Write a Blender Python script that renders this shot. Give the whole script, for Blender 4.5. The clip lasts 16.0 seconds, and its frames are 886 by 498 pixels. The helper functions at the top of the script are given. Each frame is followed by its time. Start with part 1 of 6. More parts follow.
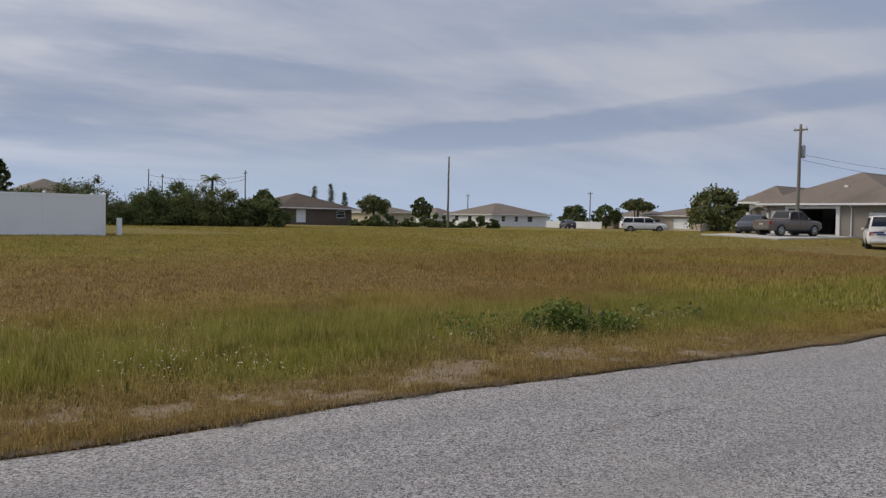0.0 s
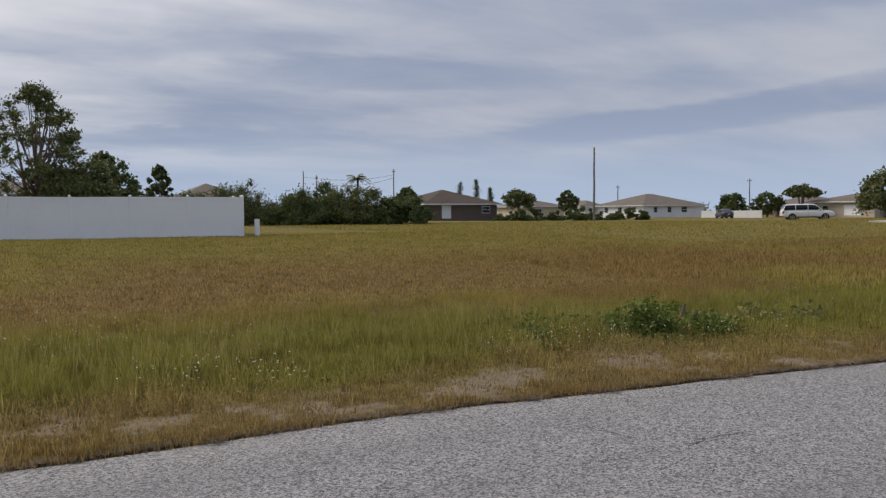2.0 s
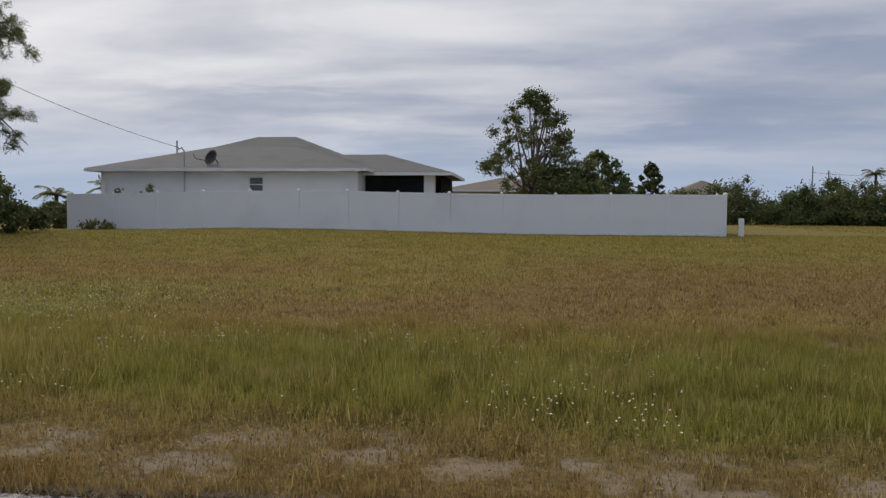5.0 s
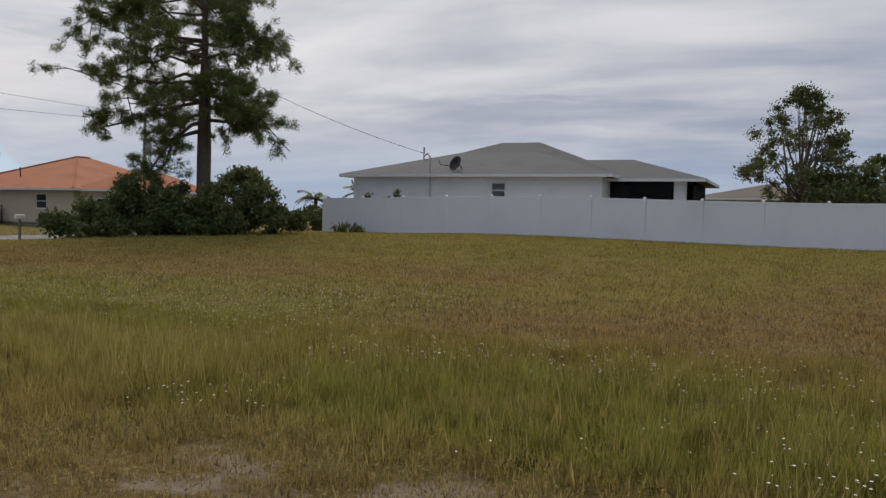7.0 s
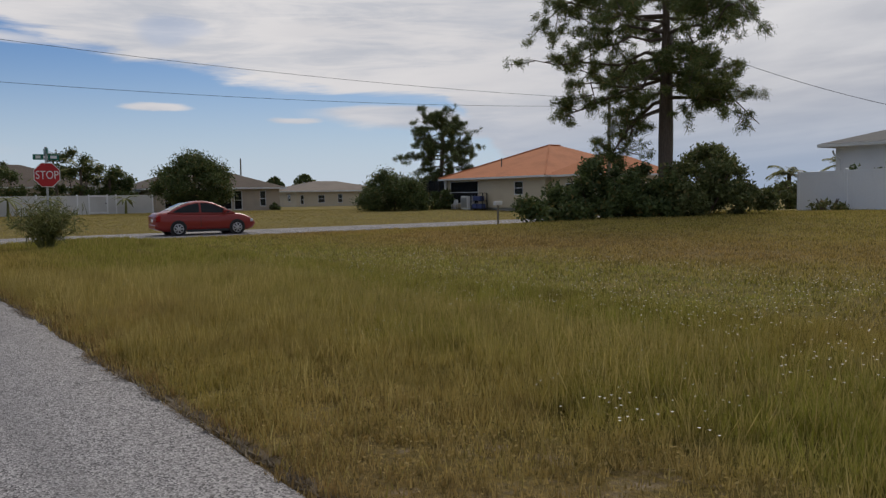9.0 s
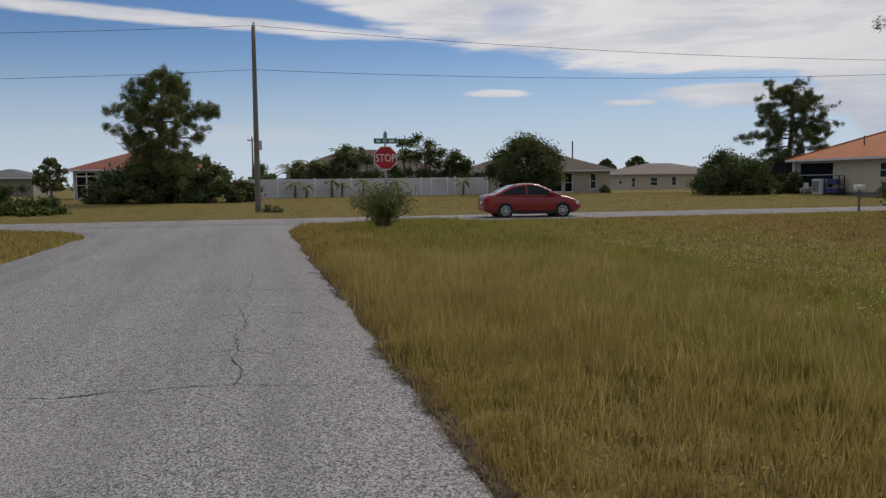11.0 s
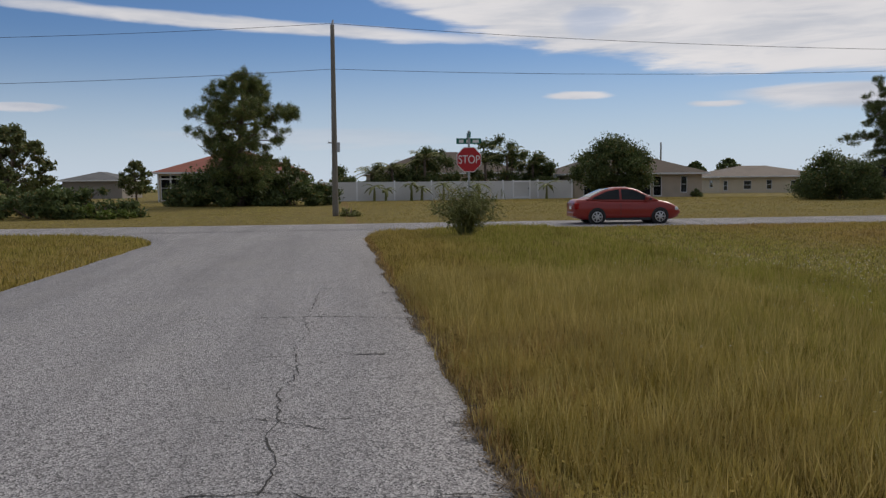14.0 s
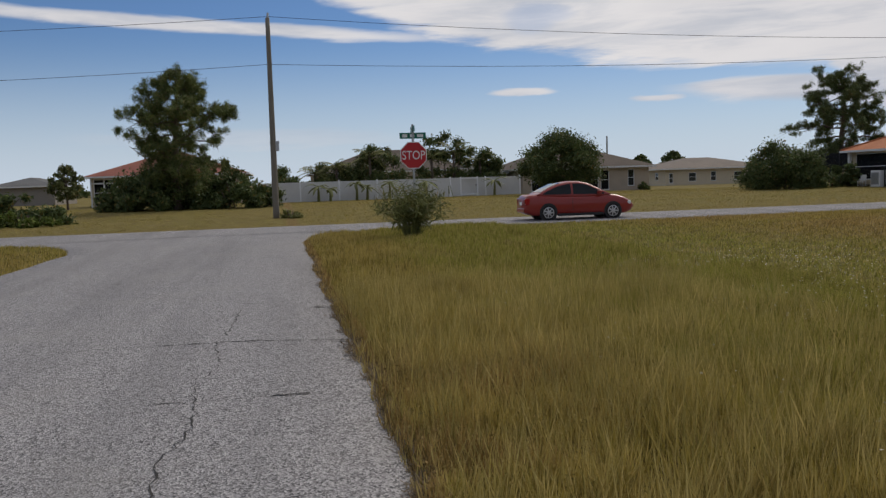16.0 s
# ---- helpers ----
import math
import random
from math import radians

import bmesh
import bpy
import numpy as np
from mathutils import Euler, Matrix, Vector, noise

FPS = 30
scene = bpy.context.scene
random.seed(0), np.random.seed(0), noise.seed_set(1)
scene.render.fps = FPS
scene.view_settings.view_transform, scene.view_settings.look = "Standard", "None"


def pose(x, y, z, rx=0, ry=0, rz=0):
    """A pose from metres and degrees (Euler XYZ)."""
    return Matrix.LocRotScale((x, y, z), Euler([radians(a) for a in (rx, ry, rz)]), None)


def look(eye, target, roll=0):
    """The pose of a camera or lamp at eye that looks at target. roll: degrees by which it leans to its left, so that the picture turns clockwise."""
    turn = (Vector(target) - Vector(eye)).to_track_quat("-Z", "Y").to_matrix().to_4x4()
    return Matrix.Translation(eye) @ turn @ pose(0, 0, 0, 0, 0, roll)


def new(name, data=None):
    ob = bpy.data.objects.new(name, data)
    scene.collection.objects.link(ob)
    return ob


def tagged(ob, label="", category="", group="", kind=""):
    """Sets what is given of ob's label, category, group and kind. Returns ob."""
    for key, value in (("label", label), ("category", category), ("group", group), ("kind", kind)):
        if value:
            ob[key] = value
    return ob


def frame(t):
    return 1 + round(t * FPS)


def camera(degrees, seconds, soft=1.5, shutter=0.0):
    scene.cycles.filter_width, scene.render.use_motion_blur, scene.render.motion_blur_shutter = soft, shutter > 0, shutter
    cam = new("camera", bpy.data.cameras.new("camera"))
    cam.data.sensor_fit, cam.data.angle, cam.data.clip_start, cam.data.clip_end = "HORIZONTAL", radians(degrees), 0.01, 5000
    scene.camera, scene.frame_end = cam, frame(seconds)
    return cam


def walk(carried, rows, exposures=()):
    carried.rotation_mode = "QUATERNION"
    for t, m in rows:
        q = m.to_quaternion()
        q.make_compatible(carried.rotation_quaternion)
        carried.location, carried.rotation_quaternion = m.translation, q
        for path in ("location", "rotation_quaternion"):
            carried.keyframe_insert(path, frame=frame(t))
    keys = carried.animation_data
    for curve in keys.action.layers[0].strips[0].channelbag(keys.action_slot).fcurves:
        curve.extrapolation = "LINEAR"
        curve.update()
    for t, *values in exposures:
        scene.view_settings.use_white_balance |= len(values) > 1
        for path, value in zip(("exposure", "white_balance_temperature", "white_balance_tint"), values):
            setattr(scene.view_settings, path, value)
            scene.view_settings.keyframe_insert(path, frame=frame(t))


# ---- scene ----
cam = camera(56.6, 16.0, soft=1.35)
PATH = [
    (0.0, -0.000, -0.000, 1.538, 87.94, -0.98, -38.90),
    (0.5, 0.342, -0.060, 1.540, 87.56, -1.07, -37.48),
    (1.0, 0.683, -0.055, 1.543, 87.25, -0.85, -36.99),
    (1.5, 1.018, -0.019, 1.560, 87.36, -0.21, -35.63),
    (2.0, 1.364, -0.009, 1.548, 87.51, 0.50, -28.27),
    (2.5, 1.652, 0.046, 1.521, 87.57, 1.08, -25.65),
    (3.0, 1.984, 0.183, 1.517, 87.46, 0.98, -22.89),
    (3.5, 2.317, 0.275, 1.538, 87.42, 0.78, -15.84),
    (4.0, 2.417, 0.584, 1.551, 87.73, 0.29, -8.73),
    (4.5, 2.525, 0.920, 1.571, 87.23, -0.20, -2.34),
    (5.0, 2.673, 1.317, 1.607, 87.37, -0.28, 5.77),
    (5.2, 2.679, 1.467, 1.605, 87.44, -0.24, 8.52),
    (7.3, 2.381, 2.904, 1.554, 87.83, -0.38, 25.90),
    (7.5, 2.336, 3.024, 1.551, 87.97, 0.36, 28.61),
    (8.0, 2.210, 3.314, 1.560, 87.91, 0.74, 36.40),
    (8.5, 1.969, 3.556, 1.558, 86.90, 0.45, 44.45),
    (9.0, 1.765, 3.815, 1.542, 86.28, 0.84, 54.19),
    (9.5, 1.513, 4.046, 1.546, 85.81, 1.14, 63.57),
    (10.0, 1.207, 4.217, 1.542, 85.51, 0.88, 68.02),
    (10.2, 1.097, 4.295, 1.533, 85.41, 0.76, 70.48),
    (12.3, -0.217, 4.790, 1.540, 85.59, 0.49, 79.26),
    (12.5, -0.373, 4.778, 1.549, 85.64, 0.46, 79.53),
    (13.0, -0.766, 4.804, 1.537, 85.88, 0.90, 82.77),
    (13.5, -1.190, 4.834, 1.557, 86.11, 0.72, 83.16),
    (14.0, -1.557, 4.812, 1.566, 85.63, 0.58, 82.50),
    (14.5, -1.905, 4.930, 1.562, 85.72, 0.41, 80.93),
    (15.0, -2.234, 4.991, 1.539, 85.81, 0.42, 77.51),
    (15.5, -2.609, 5.017, 1.534, 85.25, 1.13, 77.36),
    (16.0, -3.032, 5.112, 1.539, 85.43, 1.83, 78.84),
]
walk(cam, [(t, pose(x, y, z, rx, ry, rz)) for t, x, y, z, rx, ry, rz in PATH],
     exposures=[(0.0, 0.12), (3.5, 0.11), (5.0, 0.06), (7.5, -0.18), (8.0, -0.32), (8.5, -0.26), (9.5, -0.18), (12.5, -0.14), (16.0, -0.14)])

# ---- world and sun: bright haze, streaked cloud, blue towards the junction ----
SUN_DIR = Vector((-0.55, 0.60, 0.78)).normalized()
world = bpy.data.worlds.new("sky")
scene.world = world
world.use_nodes = True
wt = world.node_tree
wt.nodes.clear()


class Graph:
    """A short way to write node trees."""

    def __init__(self, tree):
        self.tree = tree

    def node(self, kind, **props):
        n = self.tree.nodes.new(kind)
        for k, v in props.items():
            if k == "sky_type":
                n.sky_type = v
            elif k == "operation":
                n.operation = v
            elif k == "data_type":
                n.data_type = v
            elif k == "blend_type":
                n.blend_type = v
            elif k == "feature":
                n.feature = v
            elif k == "attribute_name":
                n.attribute_name = v
            elif k == "wave_type":
                n.wave_type = v
            elif k == "bands_direction":
                n.bands_direction = v
        return n

    def put(self, sock, v):
        if isinstance(v, bpy.types.NodeSocket):
            self.tree.links.new(v, sock)
        elif isinstance(v, (tuple, list)) and sock.type == "RGBA" and len(v) == 3:
            sock.default_value = (*v, 1.0)
        else:
            sock.default_value = v

    def math(self, op, a, b=0.0, c=0.0):
        n = self.node("ShaderNodeMath", operation=op)
        for s, v in zip(n.inputs, (a, b, c)):
            self.put(s, v)
        return n.outputs[0]

    def vmath(self, op, a, b=(0, 0, 0)):
        n = self.node("ShaderNodeVectorMath", operation=op)
        self.put(n.inputs[0], a)
        self.put(n.inputs[1], b)
        return n.outputs[1] if op == "DOT_PRODUCT" else n.outputs[0]

    def ramp(self, v, lo, hi, out_lo=0.0, out_hi=1.0):
        n = self.node("ShaderNodeMapRange")
        n.interpolation_type = "SMOOTHSTEP"
        for s, q in zip(n.inputs, (v, lo, hi, out_lo, out_hi)):
            self.put(s, q)
        return n.outputs[0]

    def noise(self, vec, scale, detail=4.0, rough=0.55, distortion=0.0):
        n = self.node("ShaderNodeTexNoise")
        self.put(n.inputs["Vector"], vec)
        self.put(n.inputs["Scale"], scale)
        self.put(n.inputs["Detail"], detail)
        self.put(n.inputs["Roughness"], rough)
        self.put(n.inputs["Distortion"], distortion)
        return n.outputs["Fac"]

    def mix(self, f, a, b, blend="MIX"):
        n = self.node("ShaderNodeMix", data_type="RGBA", blend_type=blend)
        self.put(n.inputs[0], f)
        self.put(n.inputs[6], a)
        self.put(n.inputs[7], b)
        return n.outputs[2]

    def scale(self, vec, xyz, rot=0.0):
        n = self.node("ShaderNodeMapping")
        self.put(n.inputs["Vector"], vec)
        n.inputs["Scale"].default_value = xyz
        n.inputs["Rotation"].default_value = (0, 0, rot)
        return n.outputs[0]


g = Graph(wt)
sky = g.node("ShaderNodeTexSky", sky_type="NISHITA")
sky.sun_disc = False
sky.sun_elevation = math.asin(SUN_DIR.z)
sky.sun_rotation = math.atan2(SUN_DIR.x, SUN_DIR.y)
sky.air_density, sky.dust_density, sky.ozone_density = 1.0, 0.2, 1.5
tc = g.node("ShaderNodeTexCoord").outputs["Generated"]
sep = g.node("ShaderNodeSeparateXYZ")
g.put(sep.inputs[0], tc)
dz = sep.outputs[2]
inv = g.math("DIVIDE", 1.0, g.math("ADD", g.math("MAXIMUM", dz, 0.0), 0.16))
flat = g.node("ShaderNodeCombineXYZ")
g.put(flat.inputs[0], g.math("MULTIPLY", sep.outputs[0], inv))
g.put(flat.inputs[1], g.math("MULTIPLY", sep.outputs[1], inv))
streaks = g.scale(flat.outputs[0], (0.75, 1.15, 1.0), 0.35)
small = g.noise(streaks, 2.3, 7.0, 0.58, 0.5)
shade = g.noise(g.scale(flat.outputs[0], (0.6, 1.4, 1.0), 0.15), 1.15, 4.0, 0.5, 0.3)
# bearing (degrees from north, westwards) and height (degrees) of a direction, roughened for ragged cloud edges
bearing = g.math("MULTIPLY", g.math("ARCTAN2", g.math("MULTIPLY", sep.outputs[0], -1.0), sep.outputs[1]), 57.2958)
rise = g.math("MULTIPLY", g.math("ARCSINE", dz), 57.2958)
skyplan = g.node("ShaderNodeCombineXYZ")
g.put(skyplan.inputs[0], g.math("MULTIPLY", bearing, 0.055))
g.put(skyplan.inputs[1], g.math("MULTIPLY", rise, 0.30))
tear = g.math("SUBTRACT", g.noise(skyplan.outputs[0], 1.0, 7.0, 0.6, 0.6), 0.5)
wisp = g.math("SUBTRACT", g.noise(g.scale(skyplan.outputs[0], (1.6, 2.6, 1.0), 0.06), 1.5, 6.0, 0.6, 0.9), 0.5)
rough_rise = g.math("ADD", rise, g.math("ADD", g.math("MULTIPLY", tear, 4.2), g.math("MULTIPLY", wisp, 1.6)))


def straight(v, lo, hi, out_lo, out_hi):
    n = g.node("ShaderNodeMapRange")
    for sock, w in zip(n.inputs, (v, lo, hi, out_lo, out_hi)):
        g.put(sock, w)
    return n.outputs[0]


def drift(a0, e0, wide, high, slope=0.0, soft=0.75, ragged=1.0):
    """One bank of cloud round a bearing and a height, longer than it is high."""
    da = g.math("SUBTRACT", bearing, a0)
    e = g.math("ADD", rise, g.math("MULTIPLY", g.math("SUBTRACT", rough_rise, rise), ragged))
    de = g.math("SUBTRACT", g.math("SUBTRACT", e, e0), g.math("MULTIPLY", da, slope))
    d = g.math("ADD", g.math("POWER", g.math("ABSOLUTE", g.math("DIVIDE", da, wide)), 2.0),
               g.math("POWER", g.math("ABSOLUTE", g.math("DIVIDE", de, high)), 2.0))
    return g.ramp(d, 1.0 + soft, 1.0 - soft)


def layer(parts):
    v = parts[0]
    for w in parts[1:]:
        v = g.math("MAXIMUM", v, w)
    return v


# lower rim of the cloud deck: on the horizon north and east, lifting towards the west
rim = g.math("ADD", g.math("ADD", straight(bearing, 40, 54, -9.0, 6.6), straight(bearing, 54, 75, 0.0, 1.9)),
             g.math("ADD", straight(bearing, 75, 87, 0.0, 4.2), straight(bearing, 87, 112, 0.0, 16.0)))
rim = g.math("ADD", rim, straight(bearing, -180, -135, 32.0, 0.0))
deck = g.ramp(g.math("SUBTRACT", rough_rise, rim), -0.35, 0.75)
banks = layer([drift(96.0, 10.7, 17.0, 0.42, 0.045, 0.8, 0.22), drift(73.2, 6.05, 2.1, 0.30, 0, 0.6, 0.25),
               drift(57.5, 5.5, 4.8, 0.62, 0.05, 0.6, 0.35), drift(64.2, 5.2, 1.6, 0.22, 0, 0.8, 0.3), drift(109.6, 5.1, 2.4, 0.24, 0, 0.7, 0.25),
               drift(53.0, 4.7, 9.0, 0.75, 0.10, 0.7, 0.45)])
holes = layer([drift(72.0, 11.0, 2.2, 0.55, 0, 0.8, 0.4), drift(72.5, 10.6, 1.6, 0.9, 0, 0.8, 0.5)])
mask = g.math("MAXIMUM", g.math("MULTIPLY", deck, g.math("SUBTRACT", 1.0, g.math("MULTIPLY", holes, 0.28))), banks)
thin = g.math("MULTIPLY", drift(92.0, 3.4, 9.0, 0.5, 0.02, 0.9, 0.5), 0.35)
mask = g.math("MAXIMUM", mask, thin)
# darker undersides and paler breaks across the overcast
murk = layer([drift(-52.0, 6.9, 24.0, 0.95, -0.10, 0.8, 0.45), g.math("MULTIPLY", drift(-26.0, 9.6, 12.0, 1.1, 0.02, 0.9, 0.6), 0.75),
              g.math("MULTIPLY", drift(-12.0, 5.0, 9.0, 0.8, 0.0, 0.9, 0.6), 0.7), g.math("MULTIPLY", drift(-62.0, 13.0, 10.0, 1.0, 0, 0.9, 0.6), 0.6),
              g.math("MULTIPLY", drift(61.8, 11.4, 4.0, 0.6, 0, 0.8, 0.6), 0.6), g.math("MULTIPLY", drift(12.0, 7.0, 12.0, 0.9, 0.03, 0.9, 0.7), 0.5)])
pale = layer([drift(-43.0, 10.2, 14.0, 1.2, -0.05, 0.9, 0.6), drift(-16.0, 3.5, 9.0, 0.35, 0.0, 0.8, 0.4), drift(-28.0, 6.4, 8.0, 0.7, -0.08, 0.9, 0.5),
              drift(9.0, 11.5, 9.0, 2.0, 0, 0.9, 0.6), drift(20.0, 9.3, 9.0, 1.2, 0, 0.9, 0.6)])
grey = g.ramp(g.math("ADD", g.math("ADD", shade, g.math("MULTIPLY", small, 0.35)),
                     g.math("ADD", g.math("MULTIPLY", tear, 0.20), g.math("SUBTRACT", g.math("MULTIPLY", pale, 0.13), g.math("MULTIPLY", murk, 0.30)))), 0.36, 1.02)
sunward = g.ramp(g.vmath("DOT_PRODUCT", tc, tuple(SUN_DIR)), 0.55, 0.98)
cloud = g.mix(grey, g.mix(sunward, (0.265, 0.315, 0.430), (0.52, 0.53, 0.58)), g.mix(g.ramp(g.vmath("DOT_PRODUCT", tc, tuple(SUN_DIR)), 0.25, 1.0), (0.450, 0.468, 0.525), (0.88, 0.865, 0.875)))
west = g.ramp(bearing, 38.0, 56.0)
cloud = g.mix(g.math("MULTIPLY", west, 0.75), cloud, g.mix(g.ramp(g.math("ADD", tear, g.math("MULTIPLY", wisp, 0.6)), -0.22, 0.12), (0.60, 0.62, 0.68), (0.86, 0.83, 0.83)))
sky_col = g.mix(1.0, sky.outputs[0], (0.043, 0.056, 0.077), "MULTIPLY")
sky_col = g.mix(g.ramp(dz, -0.03, 0.19), (0.60, 0.685, 0.80), sky_col)
low = g.ramp(dz, 0.0, 0.13)
cloud = g.mix(g.math("MAXIMUM", low, g.math("MULTIPLY", west, 0.8)), (0.375, 0.455, 0.595), cloud)
out = g.node("ShaderNodeOutputWorld")
bg = g.node("ShaderNodeBackground")
g.put(bg.inputs[0], g.mix(mask, sky_col, cloud))
bg.inputs[1].default_value = 1.0
g.put(out.inputs[0], bg.outputs[0])

sun = new("sun", bpy.data.lights.new("sun", "SUN"))
sun.data.energy, sun.data.angle, sun.data.color = 1.7, radians(20), (1.0, 0.91, 0.78)
sun.matrix_world = look(SUN_DIR * 100, (0, 0, 0))


# ---- materials ----
def material(name, build, rough=0.8, metal=0.0, spec=0.35):
    m = bpy.data.materials.new(name)
    m.use_nodes = True
    q = Graph(m.node_tree)
    b = m.node_tree.nodes["Principled BSDF"]
    b.inputs["Roughness"].default_value = rough
    b.inputs["Metallic"].default_value = metal
    b.inputs["Specular IOR Level"].default_value = spec
    build(q, b)
    return m


def bump(q, b, height, strength=0.4, distance=0.02):
    n = q.node("ShaderNodeBump")
    n.inputs["Strength"].default_value = strength
    n.inputs["Distance"].default_value = distance
    q.put(n.inputs["Height"], height)
    q.put(b.inputs["Normal"], n.outputs[0])


def place(q):
    return q.node("ShaderNodeNewGeometry").outputs["Position"]


def local(q):
    return q.node("ShaderNodeTexCoord").outputs["Object"]


def island(q):
    return q.node("ShaderNodeNewGeometry").outputs["Random Per Island"]


def worn(name, col, dirt, rough=0.7, scale=3.0, amount=0.35, fine=60.0, relief=0.15, metal=0.0, spec=0.35):
    """Plain paint or render with stains at a large scale and grain at a small one."""
    def build(q, b):
        p = place(q)
        stain = q.ramp(q.noise(p, scale, 5), 0.45, 0.75, 0.0, amount)
        c = q.mix(stain, col, dirt)
        c = q.mix(q.math("MULTIPLY", q.noise(p, fine, 2), 0.25), c, tuple(v * 0.72 for v in col))
        q.put(b.inputs["Base Color"], c)
        bump(q, b, q.noise(p, fine, 3), relief, 0.01)
    return material(name, build, rough, metal, spec)


def asphalt_nodes(q, b):
    p = place(q)
    vo = q.node("ShaderNodeTexVoronoi")
    q.put(vo.inputs["Vector"], p)
    vo.inputs["Scale"].default_value = 84.0
    grain = q.node("ShaderNodeSeparateColor")
    q.put(grain.inputs[0], vo.outputs["Color"])
    c = q.mix(grain.outputs[0], (0.050, 0.048, 0.049), (0.57, 0.55, 0.555))
    c = q.mix(q.math("MULTIPLY", q.noise(p, 170, 2), 0.35), c, (0.19, 0.185, 0.19))
    tracks = q.ramp(q.noise(q.scale(p, (0.06, 0.9, 1)), 1.1, 4), 0.42, 0.68, 0.0, 0.4)
    c = q.mix(tracks, c, (0.165, 0.16, 0.165))
    patches = q.ramp(q.noise(p, 0.55, 6), 0.5, 0.72, 0.0, 0.35)
    c = q.mix(patches, c, (0.33, 0.315, 0.30))
    q.put(b.inputs["Base Color"], c)
    bump(q, b, vo.outputs["Distance"], 0.8, 0.012)


def field_colour(q, tone):
    """tone: red = green grass, green = rust-brown grass, blue = bare sand."""
    s = q.node("ShaderNodeSeparateColor")
    q.put(s.inputs[0], tone)
    p = place(q)
    n1 = q.noise(p, 0.5, 5)
    n2 = q.noise(p, 4.0, 4)
    c = q.mix(q.ramp(n1, 0.35, 0.65), (0.390, 0.325, 0.075), (0.480, 0.375, 0.110))
    c = q.mix(s.outputs[1], c, q.mix(n2, (0.335, 0.205, 0.075), (0.465, 0.315, 0.120)))
    c = q.mix(s.outputs[0], c, q.mix(n2, (0.235, 0.270, 0.048), (0.420, 0.390, 0.078)))
    mottle = q.ramp(q.noise(p, 1.7, 6, 0.7), 0.30, 0.62)
    c = q.mix(mottle, q.mix(1.0, c, (0.55, 0.52, 0.46), "MULTIPLY"), c)
    pale = q.ramp(q.noise(p, 0.9, 6, 0.65, 0.4), 0.52, 0.70, 0.0, 0.55)
    c = q.mix(pale, c, (0.40, 0.305, 0.135))
    return c, s.outputs[2], n2


def soil_nodes(q, b):
    a = q.node("ShaderNodeAttribute", attribute_name="tone")
    c, sand, n2 = field_colour(q, a.outputs["Color"])
    p = place(q)
    c = q.mix(q.ramp(q.noise(p, 22, 5, 0.7), 0.25, 0.62, 0.15, 0.85), c, (0.105, 0.080, 0.036))
    grit = q.mix(q.noise(p, 35, 4, 0.7), (0.21, 0.160, 0.108), (0.40, 0.325, 0.240))
    c = q.mix(q.ramp(q.math("ADD", sand, q.math("MULTIPLY", q.math("SUBTRACT", q.noise(p, 7, 5), 0.5), 0.9)), 0.35, 0.75), c, grit)
    q.put(b.inputs["Base Color"], c)
    bump(q, b, q.noise(p, 14, 6, 0.75), 0.9, 0.06)


def thin_leaf(q, b, colour, share):
    """Lets some of the light through a leaf or blade."""
    t = q.node("ShaderNodeBsdfTranslucent")
    q.put(t.inputs[0], colour)
    m = q.node("ShaderNodeMixShader")
    m.inputs[0].default_value = share
    q.put(m.inputs[1], b.outputs[0])
    q.put(m.inputs[2], t.outputs[0])
    o = [n for n in q.tree.nodes if n.type == "OUTPUT_MATERIAL"][0]
    q.put(o.inputs[0], m.outputs[0])


def blade_nodes(q, b):
    a = q.node("ShaderNodeAttribute", attribute_name="tone")
    c, sand, n2 = field_colour(q, a.outputs["Color"])
    r = island(q)
    c = q.mix(q.math("MULTIPLY", sand, 0.85), c, (0.27, 0.205, 0.115))
    c = q.mix(q.ramp(r, 0.58, 0.95, 0.0, 0.62), c, (0.56, 0.43, 0.175))
    c = q.mix(q.ramp(r, 0.0, 0.40, 0.70, 0.0), c, (0.075, 0.068, 0.022))
    q.put(b.inputs["Base Color"], c)
    thin_leaf(q, b, c, 0.4)


def leaf_material(name, dark, light, dead=None, rough=0.6):
    def build(q, b):
        r = island(q)
        c = q.mix(r, dark, light)
        c = q.mix(q.ramp(q.noise(place(q), 1.1, 3), 0.4, 0.7, 0.0, 0.5), c, tuple(v * 0.62 for v in dark))
        if dead:
            c = q.mix(q.ramp(r, 0.93, 0.95), c, dead)
        q.put(b.inputs["Base Color"], c)
        thin_leaf(q, b, c, 0.25)
    return material(name, build, rough, 0, 0.3)


def bark_nodes(q, b):
    p = q.scale(local(q), (6, 6, 1.2))
    n = q.noise(p, 3, 6, 0.7)
    q.put(b.inputs["Base Color"], q.mix(n, (0.055, 0.042, 0.034), (0.21, 0.165, 0.13)))
    bump(q, b, n, 0.9, 0.05)


def pole_nodes(q, b):
    n = q.noise(q.scale(local(q), (14, 14, 0.6)), 2.5, 6, 0.65)
    q.put(b.inputs["Base Color"], q.mix(n, (0.10, 0.088, 0.072), (0.30, 0.275, 0.235)))
    bump(q, b, n, 0.5, 0.02)


